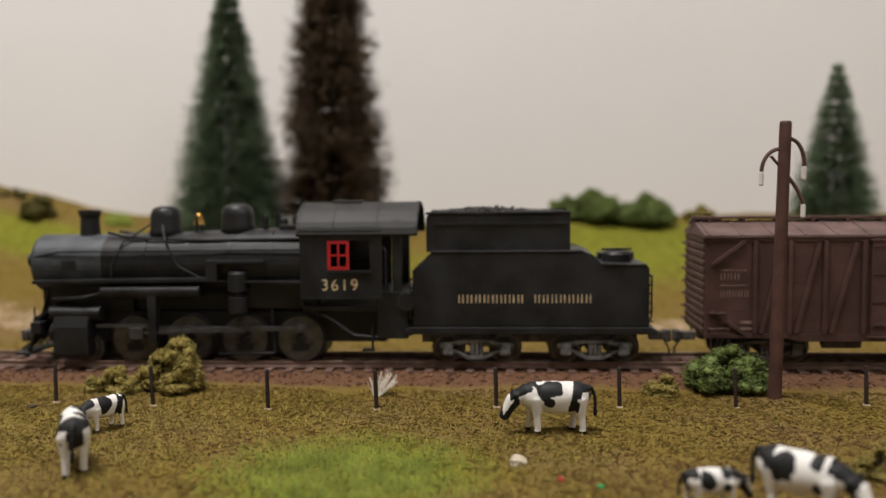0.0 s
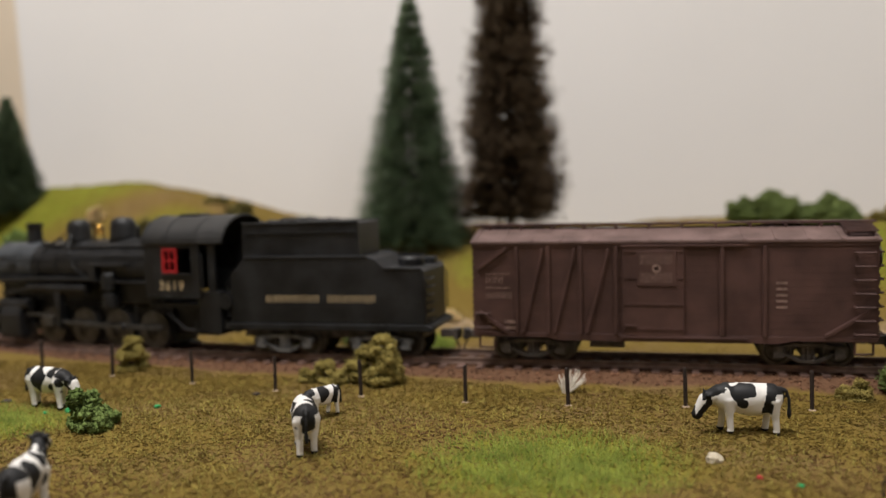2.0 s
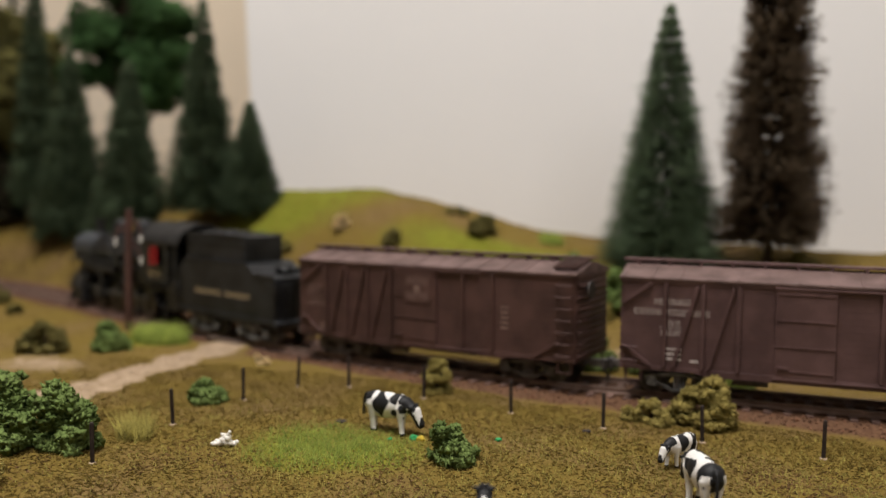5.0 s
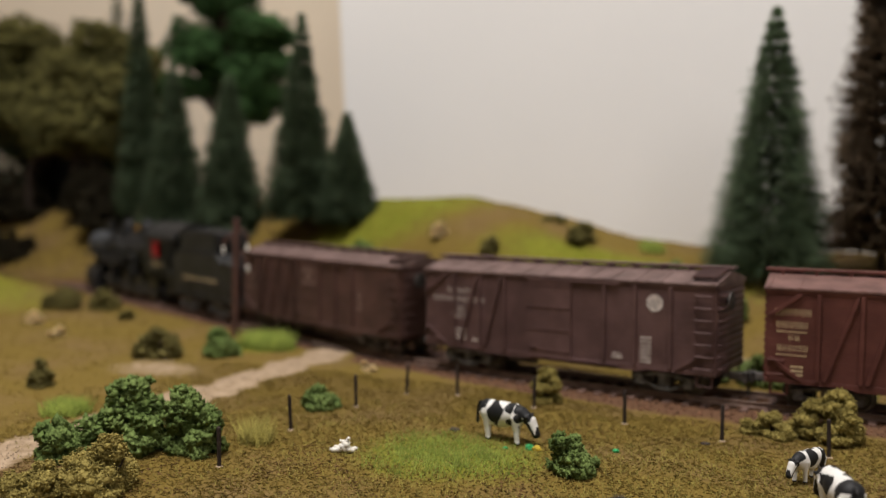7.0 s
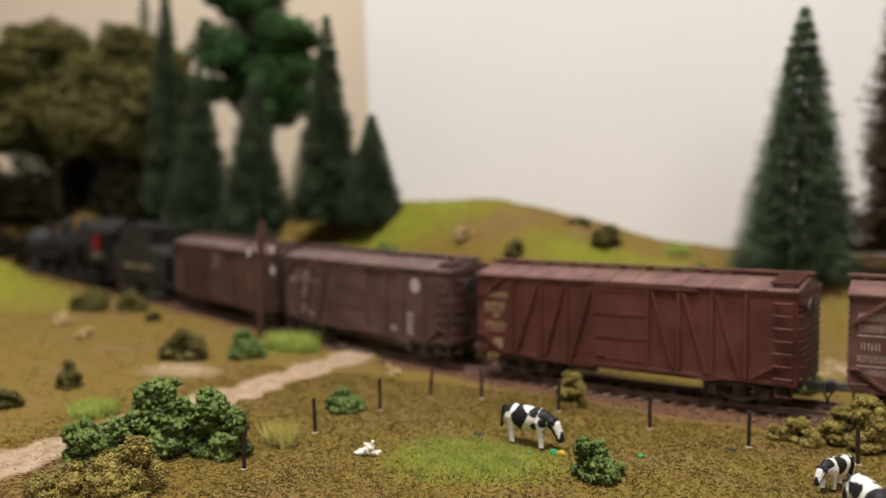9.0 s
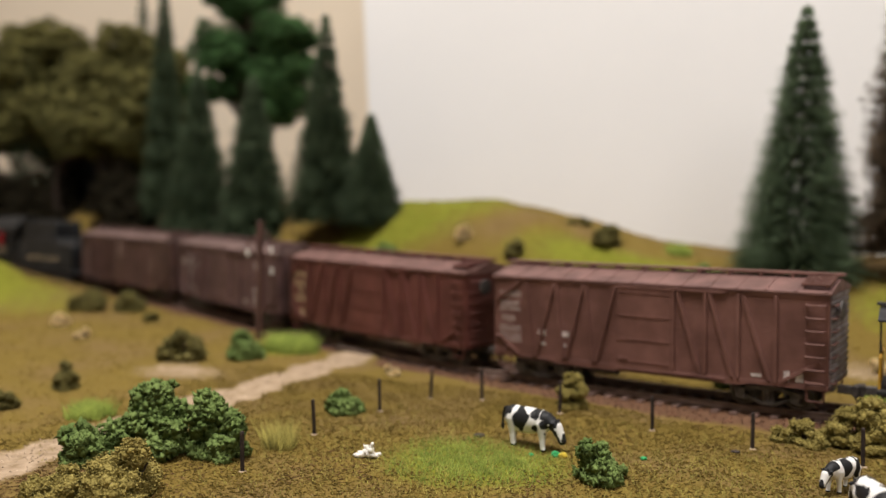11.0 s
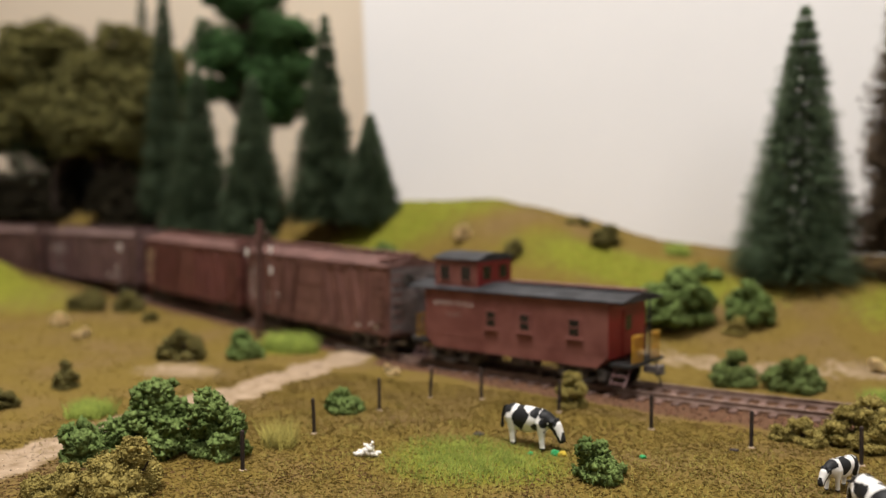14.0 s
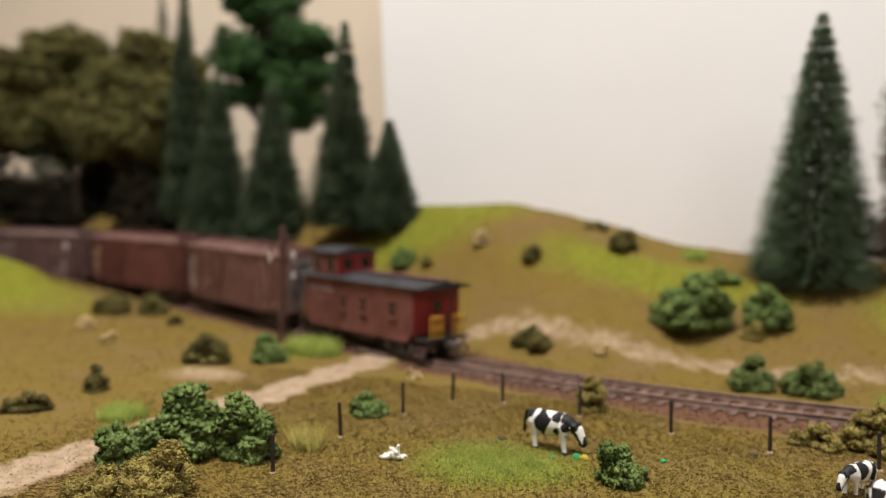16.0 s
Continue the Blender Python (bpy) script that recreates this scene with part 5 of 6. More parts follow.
LEFT = posts((50.5, 39.5, 28.5, 16.5)) + [(48.5, 11, 41.5, 40), (37.5, 11, 30.5, 40), (26.5, 11, 19, 40), (64, 33, 54, 40.5), (64, 18, 54, 11)]
wp = boxcar("wooden_boxcar", "dark brown outside-braced wooden boxcar with dim herald", BROWN_A, ROOF_A, LEFT + posts((-18, -31.5)) + [(-63, 19, -50, 11)],
            {"bars": (("initials", 3, 61.5, 28.2, 2.2, 2.2, DIM_LETTER), ("running_number", 5, 61.5, 22.6, 1.9, 2.2, DIM_LETTER)), "print": [(53, 61.5, 31.2, 31.5), (53, 61.5, 26.3, 26.6), (58, 61, 14, 15), (51, 55, 14, 15), (58, 61, 12, 12.8), (51, 55, 12, 12.8), (-38.5, -35, 28, 28.8), (-38.5, -35, 26, 26.8), (-38.5, -35, 24, 24.8), (-38.5, -35, 22, 22.8), (-38.5, -35, 20, 20.8)],
             "ink": DIM_LETTER, "panel": (-3.4, 9.4, 27.4, 39.2)}, length=132.0)
pge = boxcar("wooden_boxcar", "dark reddish brown boxcar with white lettering and herald", BROWN_B, ROOF_A, posts((49, 36, 24)) + [(46, 11, 38, 40), (34, 11, 26, 40), (64, 33, 54, 40.5), (64, 18, 54, 11)] + posts((-21, -33.6, -47.6)) + [(-63, 19, -50, 11)],
             {"bars": (("name_line", 7, 53, 33, 2.0, 2.4, WHITE_LETTER), ("name_line", 13, 60, 29.3, 2.05, 2.4, WHITE_LETTER), ("initials", 3, 50, 25.6, 2.2, 2.2, WHITE_LETTER), ("running_number", 4, 50.5, 22, 2.0, 2.2, WHITE_LETTER)),
              "print": [(43, 51, 24.9, 25.1), (43, 48.5, 17.0, 17.8), (43, 48.5, 15.2, 16.0), (43, 48.5, 13.4, 14.2), (37, 40, 13, 14), (-24, -28.5, 12.6, 13.4), (-24.5, -28, 14, 14.6)] + [(-40.2, -35.8, 12 + k * 1.5, 12.7 + k * 1.5) for k in range(7)],
              "ink": WHITE_LETTER, "disc": (-41.5, 34.6, 3.3), "truck": WEATHERED}, length=129.0, door=(-7, 12))


def leaning(xs, lo=11.0, hi=40.0):
    """Posts with a brace between each two, from the front one's foot to the rear one's head."""
    return posts(xs) + [(a - 2.0, lo, b + 1.6, hi) for a, b in zip(xs, xs[1:])]


def falling(xs, lo=11.0, hi=40.0):
    return posts(xs) + [(a - 1.6, hi, b + 2.0, lo) for a, b in zip(xs, xs[1:])]


CORNERS = [(64, 18, 54, 11), (64, 33, 54, 40.5), (-63, 19, -50, 11)]
cp1 = boxcar("wooden_boxcar", "red outside-braced wooden boxcar with cream lettering", BROWN_C, ROOF_B, leaning((48.3, 34.8, 22.8, 10.9)) + falling((-11.5, -23.6, -36.0, -48.2)) + CORNERS,
             {"bars": (("name_line", 8, 62.5, 33, 1.5, 2.4, CREAM), ("name_line", 7, 62, 28.6, 1.5, 2.4, CREAM), ("initials", 2, 58, 24.4, 2.0, 2.0, CREAM), ("running_number", 6, 61.5, 20.6, 1.7, 2.2, CREAM)),
              "print": [(52, 62, 27.3, 27.6), (52, 62, 19.2, 19.5), (53, 57, 15, 15.6), (53, 57, 13.6, 14.2), (53, 57, 12.2, 12.8)], "ink": CREAM}, door=(-10.8, 10.5))
W_BRACES = []
for a, b in ((50.5, 37.5), (37.0, 24.5), (24.0, 11.2)):
    W_BRACES += [(a, 40.4, a - 3.4, 11), (a - 4.6, 11, b + 0.4, 40.4)]
cp2 = boxcar("wooden_boxcar", "faded red outside-braced boxcar with a dusty grey end", BROWN_D, ROOF_B, W_BRACES + falling((-11.5, -23.5, -35.3, -48.2)) + CORNERS,
             {"bars": (("name_line", 8, 63, 34, 1.3, 2.6, WHITE_LETTER), ("name_line", 7, 62.5, 30, 1.3, 2.6, WHITE_LETTER), ("initials", 3, 62, 24, 2.2, 2.6, WHITE_LETTER), ("running_number", 6, 63, 20, 1.7, 2.4, WHITE_LETTER), ("small_line", 6, 62.5, 15.5, 1.7, 2.0, WHITE_LETTER)),
              "print": [(53, 63, 28.7, 29.1), (53, 63, 18.4, 18.8), (41.5, 45, 19.5, 21.5), (41.5, 45, 15.5, 16.5), (31, 35, 19.5, 21.5), (31, 35, 15.5, 16.5), (-40, -43.5, 12, 13), (-51, -53, 11.5, 15), (-55, -57.5, 11.5, 15)], "ink": WHITE_LETTER}, end_mat=END_GREY, door=(-10.8, 10.5))


def caboose():
    car = thing("caboose", Matrix.Identity(4), "red caboose with cupola, black roof and yellow end railings", "caboose", "freight train")
    L, W, z0, z1 = 46.6, 15.0, 8.0, 34.0
    body = part("body", slab([(-L, z0 + 5), (-L + 5, z0), (L - 5, z0), (L, z0 + 5), (L, z1), (-L, z1)], "y", -W, W), CABOOSE, car, bevel=0.2)
    for s in (-1, 1):
        part("end_wall", box(s * L, s * (L + 0.3), -W + 0.3, W - 0.3, z0 + 4, z1), CABOOSE_END, body, "bright red end wall")
        part("end_door", box(s * (L + 0.3), s * (L + 0.7), -4.2, 4.2, z0 + 4, z1 - 4), CABOOSE_END, body, bevel=0.1)
        part("door_window", box(s * (L + 0.7), s * (L + 0.8), -2.4, 2.4, z1 - 12, z1 - 6), WINDOW_DARK, body)
        for k in range(38):
            xx = -L + 0.8 + k * (2 * L - 1.6) / 38
            part("side_board", box(xx + 0.02, xx + (2 * L - 1.6) / 38 - 0.02, s * W, s * (W + 0.08), z0 + 5.5, z1 - 1.0), CABOOSE, body)
        for xx in (L - 2 * L * 0.40, L - 2 * L * 0.585, L - 2 * L * 0.84):
            w = part("window", box(xx - 3.1, xx + 3.1, s * (W + 0.1), s * (W + 0.7), 19.2, 27.2), CABOOSE, body, "small framed window", bevel=0.1)
            part("pane", box(xx - 2.2, xx + 2.2, s * (W + 0.7), s * (W + 0.76), 20.0, 26.4), WINDOW_DARK, w)
            part("sash", box(xx - 2.2, xx + 2.2, s * (W + 0.76), s * (W + 0.86), 23.0, 23.5), CABOOSE, w)
            part("sill", box(xx - 3.9, xx + 3.9, s * (W + 0.1), s * (W + 1.3), 18.4, 19.2), CABOOSE, w, bevel=0.1)
        part("eave_strip", box(-L, L, s * W, s * (W + 0.6), z1 - 1.3, z1), CABOOSE, body, bevel=0.1)
    over = 9.2
    arch = [(-W - 1.6, z1), (-W - 1.6, z1 + 0.8), (-W * 0.5, z1 + 2.7), (0, z1 + 3.4), (W * 0.5, z1 + 2.7), (W + 1.6, z1 + 0.8), (W + 1.6, z1)]
    roof = part("roof", slab(arch, "x", -L - over + 1.9, L + over), ROOF_GREY, car, "black tarred roof", bevel=0.2)
    for yy in (-2.2, -0.6, 1.0):
        part("walk_board", box(-L - over + 1.0, 10, yy, yy + 1.5, z1 + 3.9, z1 + 4.6), BROWN_D, roof, "brown running board plank")
        part("walk_board", box(43, L + over + 1, yy, yy + 1.5, z1 + 3.9, z1 + 4.6), ROOF_BLACK, roof)
    # cupola
    c0, c1, cw, ct = 19.0, 42.5, 12.6, 47.2
    cup = part("cupola", box(c0, c1, -cw, cw, z1 + 0.4, ct), CABOOSE, car, "red cupola with small windows", bevel=0.2)
    for s in (-1, 1):
        for xx in (24.8, 36.6):
            w = part("window", box(xx - 3.6, xx + 3.6, s * cw, s * (cw + 0.5), ct - 9.5, ct - 1.8), CABOOSE, cup, bevel=0.1)
            part("pane", box(xx - 2.7, xx + 2.7, s * (cw + 0.5), s * (cw + 0.56), ct - 8.8, ct - 2.5), WINDOW_DARK, w)
    for x_, s in ((c0, -1), (c1, 1)):
        part("cupola_end", box(x_, x_ + s * 0.3, -cw + 0.2, cw - 0.2, z1 + 2, ct - 0.2), CABOOSE_END, cup, "bright red cupola end")
        for yy in (-6, 6):
            part("pane", box(x_ + s * 0.3, x_ + s * 0.4, yy - 2.8, yy + 2.8, ct - 8.4, ct - 2.5), WINDOW_DARK, cup)
    carch = [(-cw - 1.2, ct - 0.2), (-cw - 1.2, ct + 0.6), (-cw * 0.55, ct + 2.6), (0, ct + 3.3), (cw * 0.55, ct + 2.6), (cw + 1.2, ct + 0.6), (cw + 1.2, ct - 0.2)]
    part("cupola_roof", slab(carch, "x", c0 - 1.2, c1 + 1.2), ROOF_GREY, car, "curved black cupola roof", bevel=0.2)
    for s in (-1, 1):
        part("platform", box(s * L, s * (L + 9), -W + 1, W - 1, z0 + 1.2, z0 + 2.6), ROOF_BLACK, car, bevel=0.15)
        for t in (-1, 1):
            st = bmesh.new()
            for k in range(3):
                box(s * (L + 1.0), s * (L + 7.0), t * (W - 4.2 + k * 1.3), t * (W - 1.8 + k * 1.3), z0 + 0.6 - k * 2.9, z0 + 1.2 - k * 2.9, st)
            for e in (0.8, 7.0):
                slab([(t * (W - 4.4), z0 + 1.4), (t * (W + 0.8), z0 - 5.6), (t * (W - 0.4), z0 - 5.6), (t * (W - 5.4), z0 + 1.4)], "x", s * (L + e), s * (L + e + 0.6), st)
            part("steps", st, BROWN_B, car, "weathered end steps")
            xe = s * (L + 8.3)
            rail_ = part("end_railing", rod((xe, t * 2.9, z0 + 13), (xe, t * 11, z0 + 13), 0.5, 0.5, 6), YELLOW, car, "yellow end railing")
            part("mid_rail", rod((xe, t * 2.9, z0 + 7.5), (xe, t * 11, z0 + 7.5), 0.4, 0.4, 6), YELLOW, rail_)
            for k in (3.2, 5.7, 8.2, 10.7):
                part("baluster", rod((xe, t * k, z0 + 2.4), (xe, t * k, z0 + 13), 0.42, 0.42, 6), YELLOW, rail_)
        part("ladder", pipe([(s * (L + 8.6), -2, z0 + 2), (s * (L + 8.8), -2, z1 + 3)], 0.4, 6), ROOF_BLACK, car)
        part("brake_staff", rod((s * (L + 8.4), 0.5, z0 + 2), (s * (L + 8.4), 0.5, z0 + 16), 0.35, 0.35, 6), ROOF_BLACK, car)
        coupler(car, s * (L + 8), s)
        truck(car, s * (L - 12.5), 18.0, TRUCK, high=8.0)
    un = box(-L + 2, L - 2, -3, 3, z0 - 2.4, z0)
    for yy in (-8, 8):
        pipe([(-30, yy, z0), (-10, yy, z0 - 4), (10, yy, z0 - 4), (30, yy, z0)], 0.4, 6, un)
    box(-9, 3, 4, 10, z0 - 4.2, z0, un)
    part("underframe", un, TRUCK, car)
    bars(body, "name_line", 16, 41.5, 27.3, 1.42, 2.0, W + 0.18, WHITE_LETTER, skip=(8,))
    bars(body, "running_number", 6, 34.0, 22.6, 1.4, 1.8, W + 0.18, DIM_LETTER)
    return car


cab_car = caboose()


def tender():
    car = thing("coal_tender", Matrix.Identity(4), "black coal tender with cream lettering on its side", "tender", "freight train")
    W = 14.2
    side = [(-39, 12.6), (38.5, 12.6), (38.5, 31.5), (36, 33.2), (33.5, 36.2), (32, 37.6), (-17.5, 37.6), (-20.5, 36.6), (-24, 33.2), (-38, 33.0), (-39, 32.0)]
    tank = part("tank", slab(side, "y", -W, W), BLACK, car, "black riveted water tank", bevel=0.35)
    for s in (-1, 1):
        for a, b in zip(side[2:], side[3:]):
            part("top_bead", rod((a[0], s * W, a[1]), (b[0], s * W, b[1]), 0.45, 0.45, 8), BLACK, tank) if abs(a[0] - b[0]) > 9 else None
        rv = bmesh.new()
        for k in range(13):
            bmesh.ops.create_icosphere(rv, subdivisions=1, radius=0.26, matrix=Matrix.Translation((-36.5, s * W, 14 + k * 1.45)))
            bmesh.ops.create_icosphere(rv, subdivisions=1, radius=0.26, matrix=Matrix.Translation((-37.8, s * W, 14 + k * 1.45)))
        for k in range(38):
            bmesh.ops.create_icosphere(rv, subdivisions=1, radius=0.2, matrix=Matrix.Translation((37 - k * 2.0, s * W, 13.8)))
        part("rivets", rv, BLACK, tank)
        part("handrail", pipe([(-38.9, s * (W + 0.2), 15), (-39.6, s * (W + 0.4), 16), (-39.6, s * (W + 0.4), 29), (-38.9, s * (W + 0.2), 30)], 0.3, 6), BLACK, tank)
        part("handrail", pipe([(38.6, s * (W + 0.2), 15), (39.3, s * (W + 0.4), 16), (39.3, s * (W + 0.4), 28), (38.6, s * (W + 0.2), 29)], 0.3, 6), BLACK, tank)
    part("frame", slab([(-41.5, 10.2), (41, 10.2), (41, 11.6), (39.5, 12.6), (-39.5, 12.6), (-41.5, 11.6)], "y", -W - 0.9, W + 0.9), BLACK, car, bevel=0.3)
    bunk = part("coal_bunker", slab([(-13.6, 37.4), (34, 37.4), (34, 48.6), (33.2, 50.0), (-13.6, 50.0)], "y", -11.6, 11.6), BLACK, car, "raised coal bunker", bevel=0.4)
    for s in (-1, 1):
        part("bunker_rail", box(-12.5, 31.5, s * 11.6, s * 12.1, 46.3, 46.9), BLACK, bunk)
        part("bunker_rim", box(-13.8, 34, s * 11.0, s * 12.0, 49.8, 50.6), BLACK, bunk, bevel=0.2)
        for xx in (-10, 10, 28):
            part("stay", rod((xx, s * 12.1, 46.6), (xx, s * 12.9, 46.9), 0.35, 0.3, 6), BLACK, bunk)
    rr = np.random.default_rng(61)
    m = 700
    cx_, cy_ = rr.uniform(-10, 30, m), rr.uniform(-9.5, 9.5, m)
    cz_ = 49.4 + 1.8 * np.exp(-((cx_ - 15) / 14) ** 2) * (1 - (cy_ / 12) ** 2) + rr.normal(0, 0.25, m)
    crumbs("coal", np.stack([cx_, cy_, cz_], 1) * MM, rr.uniform(0.5, 1.2, m) * MM, COAL, kind="", seed=62, parent=bunk)
    hatch = part("water_hatch", lathe([(5.0, 33), (5.0, 35.6), (4.4, 36.4), (1.4, 36.8)], (-30, 0, 0), "z", 24), BLACK, car, "round water hatch")
    part("hatch_bar", box(-35, -25, -0.5, 0.5, 36.8, 37.5), BLACK, hatch)
    part("rear_deck_box", box(-37, -24.5, -12, -7, 33, 35.5), BLACK, car, bevel=0.3)
    for k in range(6):
        part("rung", pipe([(-39, 5, 14 + k * 3), (-40.4, 5, 14 + k * 3), (-40.4, 11, 14 + k * 3), (-39, 11, 14 + k * 3)], 0.3, 6), BLACK, tank)
    part("front_plate", box(38.5, 42.5, -13, 13, 12.0, 13.4), BLACK, car, bevel=0.2)
    part("drawbar", box(40, 50, -1.5, 1.5, 7.5, 9), BLACK, car)
    part("buffer_pan", lathe([(3.0, -6), (3.4, 0), (3.0, 6)], (40.5, 9, 21), "y", 16), BLACK, car)
    part("underframe", box(-36, 36, -8, 8, 6.5, 10.3), TRUCK, car)
    coupler(car, -41, -1)
    truck(car, -21.5, 19, WEATHERED, high=10.0)
    truck(car, 17.5, 19, WEATHERED, high=10.0)
    bars(tank, "name_line", 16, 23.6, 20.6, 2.78, 2.7, W + 0.02, CREAM, "worn cream lettering", skip=(8,))
    return car


tender_car = tender()


def steam_engine():
    car = thing("steam_locomotive", Matrix.Identity(4), "black steam locomotive with red cab window frame", "locomotive", "freight train")
    # x = 0 is the cab roof's rear edge
    zc = 33.4
    boiler = part("boiler", lathe([(12.0, 38), (11.6, 62), (10.4, 84), (10.0, 105)], (0, 0, zc), "x", 40), BLACK, car, "black banded boiler", smooth=False, bevel=0.1)
    sm = part("smokebox", lathe([(9.9, 104.6), (10.1, 105.2), (10.1, 127.2), (9.5, 128.2), (8.7, 128.6)], (0, 0, zc), "x", 40), SMOKE, car, "graphite grey smokebox")
    part("smokebox_door", lathe([(7.6, 128.4), (7.2, 129.2), (4.5, 130.4), (1.2, 130.9), (1.0, 131.6)], (0, 0, zc), "x", 30), BLACK, sm)
    for x in (50, 63, 77, 91):
        part("boiler_band", lathe([(np.interp(x, (38, 62, 84), (12.0, 11.6, 10.4)) + 0.2, x - 0.5), (np.interp(x, (38, 62, 84), (12.0, 11.6, 10.4)) + 0.2, x + 0.5)], (0, 0, zc), "x", 40), BLACK, boiler)
    part("number_patch", box(113, 117.5, 9.4, 10.3, 31.5, 35), BLACK, sm)
    part("headlamp", lathe([(2.3, 126), (2.5, 129.5), (2.0, 130)], (3.0, 0, zc + 1), "x", 18), BLACK, car)
    part("chimney", lathe([(4.4, 40.6), (3.3, 43.0), (3.0, 49.2), (3.6, 50.6), (3.6, 52.0), (2.6, 52.0), (2.5, 49)], (112, 0, 0), "z", 26), BLACK, car)
    part("sand_dome", lathe([(5.9, 41.6), (5.0, 45.0), (4.9, 49.4), (4.5, 51.6), (3.2, 52.8), (1.2, 53.2)], (86.5, 0, 0), "z", 28), BLACK, car, smooth=True)
    part("steam_dome", lathe([(6.2, 42.6), (5.3, 46.0), (5.2, 50.0), (4.7, 52.2), (3.4, 53.4), (1.3, 53.8)], (62.5, 0, 0), "z", 28), BLACK, car, smooth=True)
    part("bell", lathe([(1.9, 45.6), (1.5, 47.0), (1.1, 48.8), (0.4, 49.6)], (75.5, 0, 1.0), "z", 16), BRASS, car, "small brass bell")
    part("bell_yoke", pipe([(75.5, -2.6, 44), (75.5, -2.6, 49.6), (75.5, 2.6, 49.6), (75.5, 2.6, 44)], 0.4, 6), BLACK, car)
    for x, y, h, r_ in ((53, 2, 50, 0.9), (50, -2, 51.5, 0.7), (47, 1.5, 49, 1.3), (44, -1, 49.5, 1.0), (42, 3, 48, 1.4)):
        part("safety_valve", lathe([(r_ * 1.3, 41.2), (r_, 45), (r_, h - 0.8), (r_ * 0.6, h)], (x, y, 0), "z", 10), BLACK, car)
    part("turret", box(41, 48, -4, 4, 41.5, 46.5), BLACK, car, bevel=0.5)
    for s in (-1, 1):
        part("handrail", pipe([(40, s * 12.0, 38.4), (90, s * 10.6, 38.2), (118, s * 10.2, 38.0), (127, s * 9.4, 36.2)], 0.34, 7), BLACK, car)
        part("sand_pipe", pipe([(86, s * 4.9, 47), (84, s * 8.8, 41.6), (79, s * 11.6, 33), (70, s * 12.0, 28)], 0.34, 6), BLACK, car)
        part("sand_pipe", pipe([(90, s * 4.6, 47), (98, s * 8.2, 40.8), (101, s * 10.6, 33), (101, s * 11.2, 28)], 0.34, 6), BLACK, car)
        part("feed_pipe", pipe([(40, s * 9.4, 42), (70, s * 8.4, 41.6), (90, s * 7.2, 42.2), (98, s * 6.2, 42.8), (104, s * 4.6, 44.2)], 0.55, 7), BLACK, car)
        part("running_board", slab([(39, 28.0), (66, 28.0), (66, 33.8), (51, 33.8), (51, 35.0), (69.5, 35.0), (69.5, 29.2), (126, 28.4), (126, 27.2), (70.5, 27.8), (39, 26.8)], "y", s * 8.5, s * 13.6), BLACK, car, bevel=0.2)
        part("air_tank", rod((72, s * 11.2, 24.4), (104, s * 11.2, 24.4), 2.5, 2.5, 16), BLACK, car, bevel=0.3)
        pump = lathe([(2.8, 17), (3.1, 17.4), (3.1, 22.5), (1.6, 23), (1.6, 24.2), (3.1, 24.6), (3.1, 30.4), (2.6, 31.2)], (60, s * 11.8, 0), "z", 16)
        part("air_pump", pump, BLACK, car)
        # cylinders, guides and rods
        cyl_ = part("cylinder", slab([(s * 8, 2.4), (s * 13.4, 1.8), (s * 14.6, 3.4), (s * 14.6, 12.5), (s * 13.2, 16.6), (s * 9, 18.4), (s * 6, 18.4), (s * 6, 2.4)], "x", 108, 119.5), BLACK, car, "boxy cylinder block", bevel=0.5)
        part("cylinder_head", rod((119.5, s * 11, 10.4), (120.6, s * 11, 10.4), 3.8, 3.4, 18), BLACK, cyl_)
        part("valve_chest", rod((104.5, s * 11, 17.0), (121, s * 11, 17.0), 2.5, 2.5, 14), BLACK, cyl_)
        part("crosshead_guide", box(88, 106, s * 11.2, s * 12.6, 12.2, 13.2), STEEL, car)
        part("crosshead", box(90.5, 95, s * 11.0, s * 13.2, 8.2, 12.2), STEEL, car, bevel=0.2)
        part("guide_yoke", slab([(86, 7), (88.4, 7), (89, 25), (86, 25)], "y", s * 9.8, s * 13.4), BLACK, car, bevel=0.2)
        part("brake_hanger", pipe([(50, s * 9, 18), (49, s * 9.6, 3), (67, s * 9.6, 2.6)], 0.5, 6), BLACK, car)
        part("cab_step", box(15, 19, s * 11.5, s * 14, 4.5, 5.2), BLACK, car)
        part("step_hanger", pipe([(15.6, s * 13.4, 13), (15.6, s * 13.4, 5)], 0.4, 6), BLACK, car)
        part("ash_pan_pipe", pipe([(40, s * 11, 20), (30, s * 11.8, 15), (22, s * 12.4, 9.5), (14, s * 12.4, 8.8)], 0.6, 6), BLACK, car)
    # firebox and frame
    part("firebox", box(34, 62, -9.6, 9.6, 18, 36), BLACK, car, bevel=1.0)
    fr = box(12, 124, -4.6, 4.6, 6.0, 16.5)
    box(96, 126, -6, 6, 14, 26, fr)
    box(60, 100, -3.2, 3.2, 16, 26, fr)
    part("frame", fr, BLACK, car)
    # added black block that makes the shade seen between the driving spokes
    part("dark_wheel_backing", box(33, 104, -6.4, 6.4, 2.2, 17), BLACK, car, bevel=0.4)
    # cab
    z0, z1 = 22.0, 46.0
